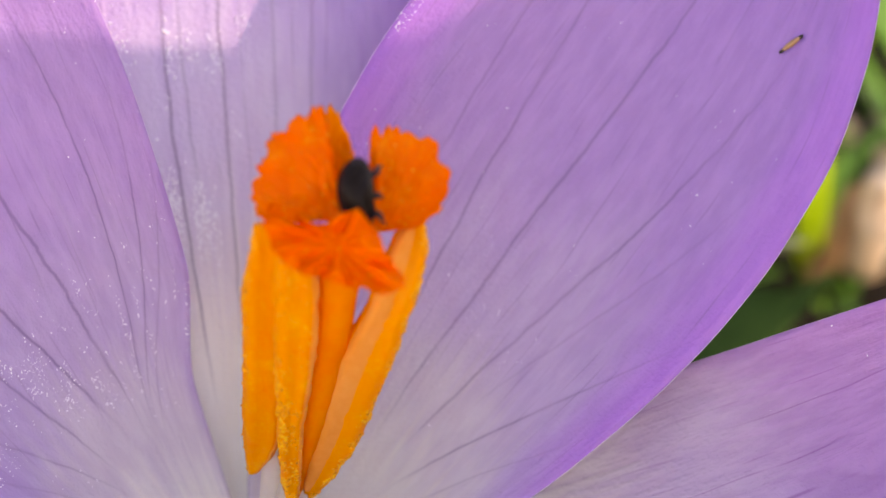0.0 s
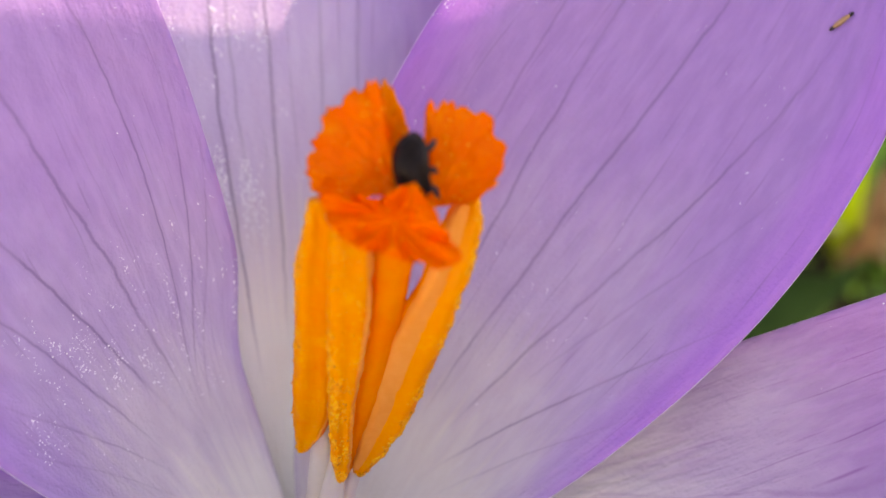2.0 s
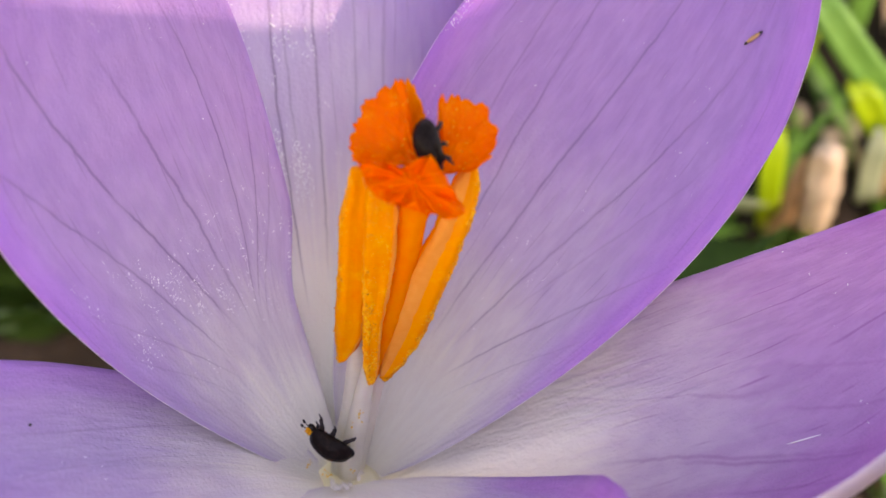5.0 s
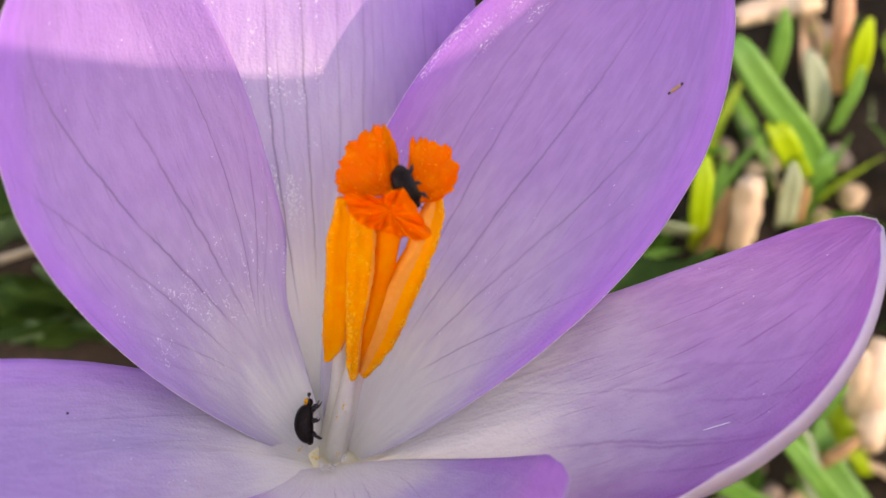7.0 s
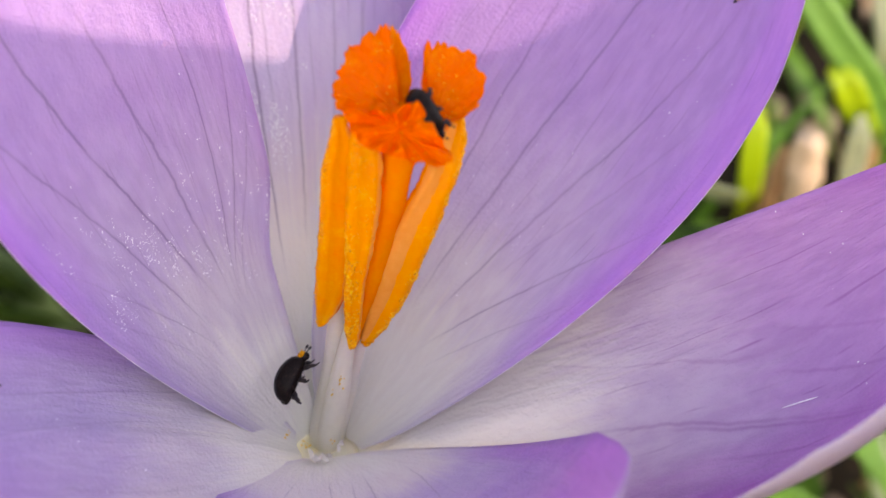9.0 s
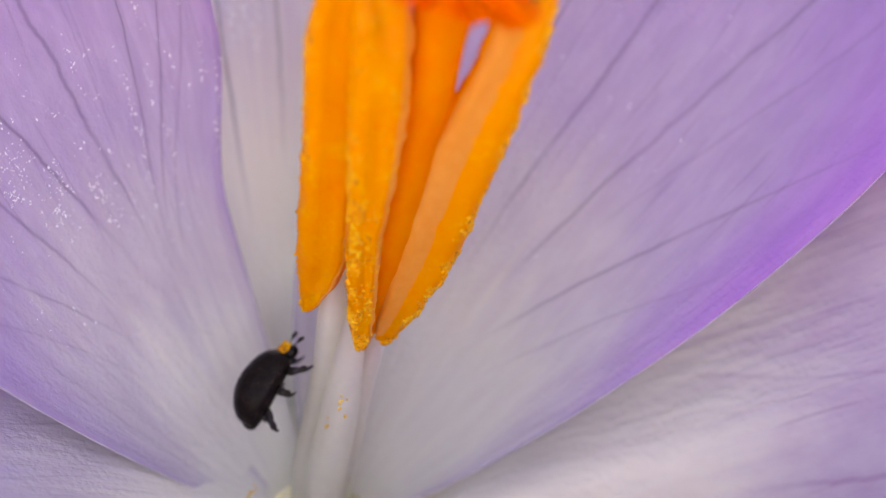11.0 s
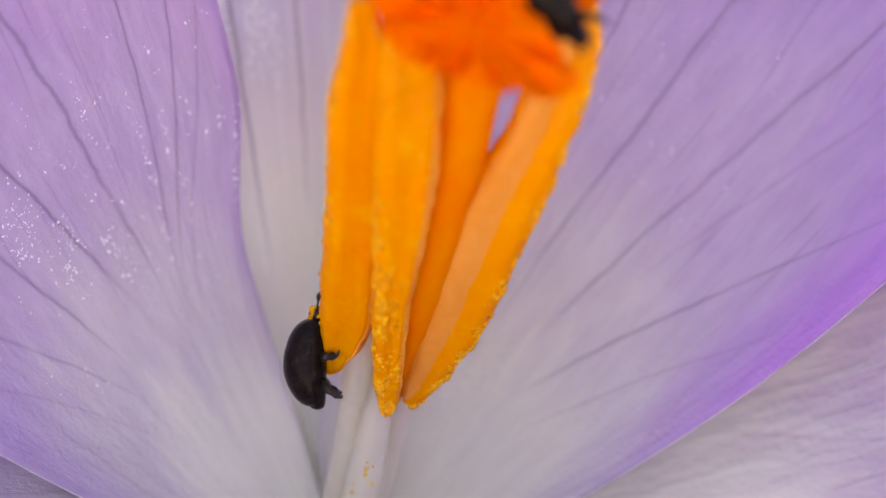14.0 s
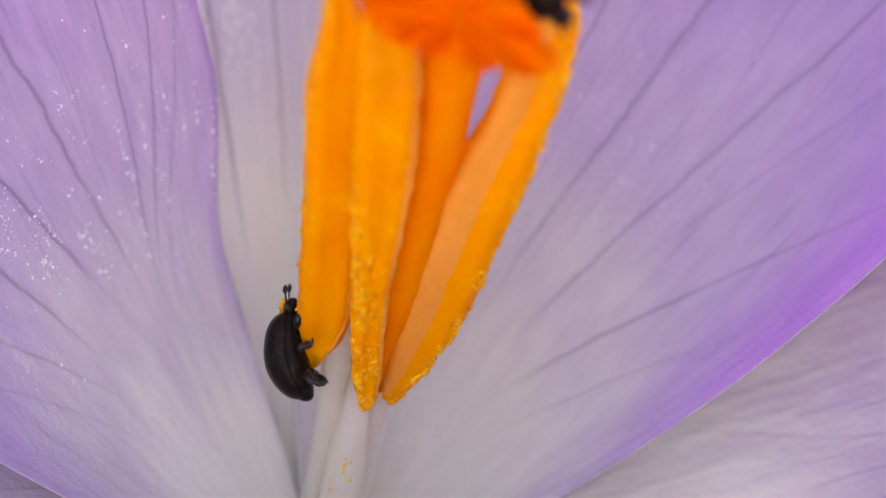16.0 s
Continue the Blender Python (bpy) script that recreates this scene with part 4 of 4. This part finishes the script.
leaf("grass_blade", "grass", "pale green withering grass blade on the bank", PALE_LEAF, [(29.3, 38.4, 6.0, 0.7), (29.9, 38.3, 4.3, 1.7), (30.5, 38.5, 1.4, 1.8), (30.4, 40.8, -2.2, 1.4), (31.2, 45.7, -5.7, 1.1)])
leaf("grass_blade", "grass", "broad green grass blade leaning on the bank", GREEN_LEAF, [(33.1, 37.7, 5.2, 0.5), (32.8, 37.7, 3.6, 1.1), (32.3, 38.4, 1.3, 1.2), (32.2, 40.8, -2.2, 0.9), (33.0, 45.7, -5.7, 0.7)])
leaf("grass_blade", "grass", "short bright lime green grass blade on the bank", LIME_LEAF, [(26.7, 35.9, 1.3, 0.6), (27.6, 35.5, 0.8, 1.9), (28.3, 35.8, -0.5, 2.0), (29.3, 36.6, -2.6, 1.6), (30.5, 38.6, -5.0, 1.0), (31.3, 43.4, -8.5, 0.9)])
leaf("grass_blade", "grass", "pale green withering grass blade on the bank", PALE_LEAF, [(28.7, 34.2, -0.8, 0.6), (28.7, 34.3, -2.3, 1.6), (28.7, 35.1, -4.5, 1.7), (28.9, 36.5, -7.6, 1.5), (29.7, 41.2, -11.3, 1.3)])
leaf("grass_blade", "grass", "broad green grass blade leaning on the bank", GREEN_LEAF, [(31.5, 35.6, -0.7, 0.5), (30.9, 35.0, -1.4, 1.2), (30.5, 35.9, -3.5, 1.2), (30.3, 37.9, -5.9, 0.8), (31.1, 42.7, -9.5, 0.7)])
leaf("grass_blade", "grass", "broad green grass blade leaning on the bank", GREEN_LEAF, [(27.7, 41.0, 7.8, 0.5), (27.5, 40.6, 5.7, 1.3), (27.4, 41.3, 3.3, 1.4), (27.5, 43.1, 0.7, 1.0), (28.2, 47.9, -2.9, 0.9)])
leaf("grass_blade", "grass", "broad green grass blade leaning on the bank", GREEN_LEAF, [(20.6, 19.4, -16.2, 0.5), (22.1, 19.0, -16.7, 1.4), (24.6, 19.3, -17.9, 1.6), (28.1, 20.6, -21.1, 1.7), (31.0, 22.2, -24.0, 1.4), (32.0, 27.4, -28.8, 1.2)])
leaf("grass_blade", "grass", "broad green grass blade leaning on the bank", GREEN_LEAF, [(29.0, 22.1, -14.5, 0.5), (29.7, 22.2, -16.0, 1.3), (30.6, 22.6, -18.7, 1.4), (31.4, 24.6, -22.5, 1.0), (32.3, 29.1, -26.6, 0.8)])
leaf("grass_blade", "grass", "fresh green grass blade leaning on the bank", GREEN_LEAF, [(27.8, 20.2, -13.6, 0.5), (28.9, 20.5, -14.9, 1.2), (31.0, 19.8, -17.3, 1.4), (33.4, 20.5, -21.2, 1.4), (35.4, 22.5, -25.2, 1.1), (36.4, 27.0, -29.3, 0.9)])
leaf("grass_blade", "grass", "pale green withering grass blade on the bank", PALE_LEAF, [(21.7, 20.9, -19.1, 0.5), (22.0, 20.3, -19.9, 1.5), (22.0, 21.0, -22.2, 1.6), (22.0, 22.4, -25.4, 1.2), (22.6, 26.8, -29.5, 1.0)])
leaf("grass_blade", "grass", "pale green withering grass blade on the bank", PALE_LEAF, [(19.2, 20.8, -20.9, 0.8), (19.8, 21.0, -22.3, 1.8), (20.9, 22.6, -25.1, 1.7), (21.4, 27.0, -29.2, 1.4)])
leaf("grass_blade", "grass", "fresh green grass blade leaning on the bank", GREEN_LEAF, [(33.0, 24.6, -12.9, 0.5), (32.3, 24.7, -14.4, 1.1), (31.8, 25.5, -16.6, 1.1), (31.7, 27.2, -19.3, 0.8), (32.6, 31.8, -23.2, 0.6)])
leaf("grass_blade", "grass", "short bright lime green grass blade on the bank", LIME_LEAF, [(33.7, 40.7, 7.4, 0.6), (33.3, 40.5, 5.6, 1.7), (33.3, 41.2, 3.2, 1.7), (33.4, 42.7, 0.3, 1.2), (34.2, 47.6, -3.3, 1.0)])
leaf("grass_blade", "grass", "grass blade with shade painted into its dull green", SHADE_LEAF, [(-24.5, 28.2, -2.1, 0.8), (-25.6, 28.2, -3.6, 1.7), (-27.1, 28.8, -6.0, 1.9), (-30.0, 32.6, -10.9, 1.6), (-31.4, 38.1, -15.3, 1.3)])
leaf("grass_blade", "grass", "grass blade with shade painted into its dull green", SHADE_LEAF, [(-23.9, 25.2, -5.8, 0.5), (-22.9, 25.6, -6.9, 1.1), (-21.2, 26.3, -9.2, 1.2), (-20.1, 29.9, -14.4, 1.0), (-21.1, 35.2, -18.9, 0.8)])
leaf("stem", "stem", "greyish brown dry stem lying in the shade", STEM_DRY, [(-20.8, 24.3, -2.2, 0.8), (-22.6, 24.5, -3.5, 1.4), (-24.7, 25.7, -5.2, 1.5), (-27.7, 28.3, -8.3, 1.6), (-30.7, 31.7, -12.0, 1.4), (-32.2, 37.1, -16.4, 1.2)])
leaf("leaf", "leaf", "leaf behind the flower, shade painted into its dark green", LEAF_SHADED, [(-27.6, 23.8, -7.6, 1.1), (-24.9, 23.8, -7.5, 2.7), (-22.7, 25.8, -9.9, 3.1), (-20.9, 29.8, -14.4, 2.0), (-22.0, 35.2, -18.9, 1.7)])
leaf("leaf", "leaf", "leaf behind the flower, shade painted into its dark green", LEAF_SHADED, [(-27.5, 27.4, -3.1, 1.1), (-26.0, 28.1, -2.2, 2.7), (-25.1, 31.3, -2.9, 3.1), (-24.2, 37.0, -5.3, 2.0), (-25.4, 42.6, -9.5, 1.7)])
leaf("leaf", "leaf", "leaf behind the flower, shade painted into its dark green", LEAF_SHADED, [(-25.9, 20.4, -8.7, 1.1), (-23.9, 21.5, -8.8, 2.3), (-21.7, 24.1, -10.4, 2.3), (-19.6, 29.2, -15.1, 1.6), (-20.7, 34.5, -19.7, 1.3)])
leaf("grass_blade", "grass", "grass blade with shade painted into its dull green", SHADE_LEAF, [(-29.9, 30.6, -5.5, 1.2), (-27.5, 30.3, -5.9, 3.1), (-25.5, 31.8, -7.1, 3.6), (-23.8, 34.6, -10.0, 2.0), (-24.8, 39.3, -13.8, 1.7)])
leaf("leaf", "leaf", "leaf behind the flower, shade painted into its dark green", LEAF_SHADED, [(-29.8, 27.9, -10.4, 1.6), (-27.1, 28.4, -9.8, 3.5), (-24.3, 29.7, -11.4, 4.0), (-21.5, 31.1, -14.4, 2.4), (-22.4, 35.7, -18.3, 2.0)])
leaf("grass_blade", "grass", "grass blade with shade painted into its dull green", SHADE_LEAF, [(-26.3, 25.0, -12.4, 0.8), (-23.6, 25.8, -11.4, 2.0), (-21.6, 27.7, -12.3, 2.4), (-19.0, 29.9, -15.9, 1.6), (-19.8, 34.4, -19.8, 1.3)])
leaf("leaf", "leaf", "leaf behind the flower, shade painted into its dark green", LEAF_SHADED, [(-30.5, 27.8, -13.8, 1.6), (-27.8, 28.3, -13.1, 4.0), (-24.8, 29.2, -13.6, 4.4), (-22.2, 29.8, -16.0, 2.4), (-23.2, 34.4, -19.9, 2.0)])
leaf("leaf", "leaf", "leaf behind the flower, shade painted into its dark green", LEAF_SHADED, [(-30.6, 34.0, -6.0, 1.6), (-28.2, 34.8, -5.0, 4.0), (-26.5, 36.6, -4.2, 4.4), (-25.4, 39.8, -3.4, 2.4), (-26.4, 44.7, -6.9, 2.0)])
leaf("grass_blade", "grass", "pale green withering grass blade on the bank", PALE_LEAF, [(29.6, 24.7, -16.0, 0.5), (30.4, 23.5, -17.5, 1.4), (31.4, 22.6, -20.2, 1.7), (33.3, 21.5, -23.2, 1.5), (35.7, 21.4, -26.6, 0.8), (36.7, 25.8, -30.8, 0.6)])
leaf("grass_blade", "grass", "broad green grass blade leaning on the bank", GREEN_LEAF, [(31.5, 25.7, -16.3, 0.5), (31.9, 24.3, -18.1, 1.7), (33.1, 23.7, -20.5, 2.0), (35.4, 22.8, -23.2, 1.7), (37.6, 22.2, -25.6, 0.8), (38.7, 26.6, -29.8, 0.6)])
leaf("grass_blade", "grass", "short bright lime green grass blade on the bank", LIME_LEAF, [(32.3, 28.1, -16.6, 0.5), (32.9, 27.3, -17.5, 1.3), (34.1, 26.7, -19.9, 1.6), (35.7, 26.1, -22.4, 0.9), (36.6, 29.8, -25.7, 0.8)])
stalk("thick pinkish beige dry stalk stuck in the soil", STRAW, [(35.7, 28.2, -11.6, 0.8), (35.3, 26.7, -13.5, 1.2), (35.7, 26.0, -16.0, 1.3), (35.5, 24.6, -17.8, 1.0), (36.9, 31.2, -24.0, 0.8)])
stalk("pinkish beige dry plant stalk stuck in the soil", STRAW, [(25.8, 33.3, -2.0, 0.9), (25.7, 33.5, -3.3, 1.0), (25.6, 33.4, -5.1, 1.1), (25.5, 34.7, -8.3, 1.1), (26.3, 40.2, -12.6, 0.9)])
stalk("brown dry plant stalk stuck in the soil", STRAW_BROWN, [(24.7, 34.6, -3.6, 0.4), (24.2, 33.8, -4.5, 0.6), (23.8, 33.6, -6.4, 0.7), (23.5, 35.0, -9.5, 0.8), (24.0, 39.7, -13.3, 0.7)])
stalk("orange-brown dry plant stalk stuck in the soil", STRAW_ORANGE, [(31.8, 41.2, 9.7, 0.7), (31.9, 40.9, 7.6, 0.7), (31.9, 41.1, 4.7, 0.7), (32.3, 42.9, 0.5, 0.7), (33.1, 47.8, -3.1, 0.6)])
stalk("pale grey dry straw lying on the bank", STRAW, [(24.2, 40.5, 7.1, 0.7), (26.0, 41.7, 7.0, 0.9), (28.1, 42.8, 6.9, 0.9), (30.5, 46.4, 4.9, 0.6), (31.3, 51.4, 1.5, 0.5)])
stalk("ochre dry plant stalk stuck in the soil", STRAW_BROWN, [(34.3, 23.7, -17.2, 0.4), (33.3, 23.2, -17.8, 0.5), (31.9, 23.4, -19.3, 0.5), (31.0, 25.1, -21.9, 0.4), (31.9, 29.6, -25.9, 0.4)])
stalk("pinkish beige dry plant stalk stuck in the soil", STRAW, [(34.1, 26.0, -11.1, 0.6), (34.0, 25.9, -12.9, 0.8), (34.2, 26.5, -15.3, 0.8), (34.6, 27.9, -18.4, 0.7), (35.6, 32.6, -22.2, 0.5)])
stalk("ochre dry plant stalk stuck in the soil", STRAW_BROWN, [(30.1, 35.9, -3.5, 0.3), (29.9, 36.0, -5.0, 0.5), (29.9, 36.7, -7.3, 0.5), (30.7, 41.5, -11.0, 0.4)])
stalk("pinkish beige dry plant stalk stuck in the soil", STRAW, [(16.1, 20.4, -21.4, 0.7), (16.0, 20.4, -23.0, 0.8), (16.0, 21.9, -26.0, 0.8), (16.3, 26.3, -30.1, 0.6)])

rnd = random.Random(21)
PEBBLES = [(33.0, 41.9, 1.0), (27.0, 41.0, 0.8), (26.7, 42.3, 0.6), (34.2, 40.2, 1.0), (20.6, 25.8, 1.2), (26.3, 25.3, 1.1), (29.1, 26.1, 0.7), (31.0, 25.7, 0.9), (33.4, 29.8, 0.9), (35.0, 29.3, 0.7), (33.4, 25.0, 0.9), (31.8, 47.9, 0.8), (24.6, 42.2, 0.8), (32.0, 39.3, 0.8), (24.6, 24.7, 0.8), (28.0, 27.4, 0.6), (34.0, 28.8, 0.8), (-22.2, 32.4, 0.8), (34.9, 26.6, 0.9)]
for x, y, r in PEBBLES:
    bm = bmesh.new()
    bmesh.ops.create_icosphere(bm, subdivisions=3, radius=1.0)
    off = Vector((x, y, r))
    for v in bm.verts:
        v.co *= 1 + 0.28 * noise.noise(v.co * 1.1 + off) + 0.08 * noise.noise(v.co * 3 + off)
        v.co = Vector((v.co.x * r * 1.15, v.co.y * r, v.co.z * r * 0.9)) * MM
    ob = part("pebble", bm, STONE if rnd.random() < 0.6 else STRAW, None)
    ob.location = (x * MM, y * MM, soil_height(x * MM, y * MM) + r * 0.5 * MM)
    ob.rotation_euler = (0.6, 0, rnd.uniform(0, 3))
    tagged(ob, "small rounded beige pebble lying on the bank", "pebble", group="pebbles on the soil")

rnd = random.Random(11)
bm = bmesh.new()
made = 0
while made < 2600:
    x, y = rnd.uniform(-0.10, 0.11), rnd.uniform(0.012, 0.16)
    if abs(x) < 0.014 and y < 0.03:
        continue
    if noise.noise(Vector((x * 110, y * 110, 3))) < rnd.uniform(-0.45, 0.3):
        continue
    seen = 0.012 < x < 0.045 and y < 0.06
    if x < 0 and y < 0.05:
        continue
    tall = rnd.uniform(0.005, 0.012) if seen or y < 0.05 else rnd.uniform(0.010, 0.028)
    blade(bm, (x, y, soil_height(x, y) - 0.001), tall, rnd.uniform(0.0008, 0.0022), rnd.uniform(0.0, 0.7), rnd.uniform(0, 2 * math.pi), rnd.uniform(0.0, 1.3), 6)
    made += 1
for _ in range(2600):
    a, far = rnd.uniform(0, 2 * math.pi), 0.20 + 1.3 * rnd.random() ** 1.5
    x, y = far * math.cos(a), far * math.sin(a)
    blade(bm, (x, y, soil_height(x, y) - 0.002), rnd.uniform(0.03, 0.06), rnd.uniform(0.002, 0.005), rnd.uniform(0.0, 0.6), rnd.uniform(0, 2 * math.pi), rnd.uniform(0.2, 1.4), 5)
tagged(part("grass", bm, GRASS, None), "blurred green and straw-coloured grass behind the flower", "grass", kind="stuff")


# ---- what moves ----
def facing(place, turn, roll):
    """A pose at a place in millimetres: the head points at turn degrees, anticlockwise as seen from the front, and the back to the
    left of it, tipped towards the front by roll degrees."""
    right, up, front = Vector((1, 0, 0)), Vector((0, 0.61, 0.79)), Vector((0, -0.79, 0.61))
    f = right * math.cos(radians(turn)) + up * math.sin(radians(turn))
    d = right * math.cos(radians(turn + 90)) + up * math.sin(radians(turn + 90))
    d = d * math.cos(radians(roll)) + front * math.sin(radians(roll))
    y = d.cross(f)
    m = Matrix((f, y, d)).transposed().to_4x4()
    m.translation = at(*place)
    return m


CLIMB = [
    (0.0, (-0.10, -1.3, 3.65), 206, 35), (3.0, (-0.16, -1.2, 3.61), 204, 35), (3.5, (-0.70, -1.2, 3.39), 194, 35), (4.0, (-1.11, -1.2, 3.56), 190, 30),
    (5.2, (-2.0, -1.0, 3.45), 142, 25), (6.5, (-2.55, -0.8, 3.6), 97, 12), (7.0, (-2.62, -0.6, 3.69), 95, 12), (7.5, (-2.83, -0.4, 3.78), 82, 10), (8.0, (-2.64, -0.2, 4.4), 79, 8),
    (8.2, (-2.85, -0.1, 4.8), 78, 10), (10.3, (-2.82, 0.0, 4.74), 62, 20), (11.0, (-2.68, 0.1, 5.09), 65, 22), (11.5, (-2.3, 0.1, 5.57), 70, 22), (12.0, (-2.05, 0.2, 6.48), 76, 20),
    (12.5, (-2.0, 0.3, 7.38), 85, 15), (13.5, (-1.98, 0.3, 7.86), 92, 8), (14.0, (-1.93, 0.3, 8.18), 93, 5), (14.5, (-1.93, 0.3, 8.13), 93, 5), (15.0, (-1.88, 0.3, 8.23), 97, 0), (16.0, (-1.86, 0.3, 8.21), 104, -5),
]
ON_STIGMA = [
    (0.0, (2.77, 0.90, 20.74), 276, 118), (3.5, (2.75, 0.90, 20.74), 278, 118), (4.2, (2.75, 0.90, 20.84), 282, 118), (6.5, (2.85, 0.60, 20.5), 296, 118), (7.0, (2.98, 0.60, 20.45), 298, 118),
    (7.5, (2.95, 0.50, 20.44), 300, 116), (8.2, (3.05, 0.40, 20.2), 302, 112), (10.3, (3.5, 0.2, 19.8), 304, 130), (12.5, (3.85, 0.1, 19.75), 300, 150), (14.5, (3.88, 0.1, 20.15), 296, 155), (16.0, (3.95, 0.1, 20.1), 296, 155),
]


# how far the added board rises and sinks to move its shadow, in millimetres
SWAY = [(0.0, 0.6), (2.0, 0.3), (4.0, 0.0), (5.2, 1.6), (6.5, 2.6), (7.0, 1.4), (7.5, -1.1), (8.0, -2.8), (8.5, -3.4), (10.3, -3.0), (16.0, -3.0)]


def motions():
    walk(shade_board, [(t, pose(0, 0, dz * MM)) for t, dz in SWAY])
    walk(climbing_beetle, [(t, facing(p, turn, roll)) for t, p, turn, roll in CLIMB])
    walk(stigma_beetle, [(t, facing(p, turn, roll)) for t, p, turn, roll in ON_STIGMA])


motions()
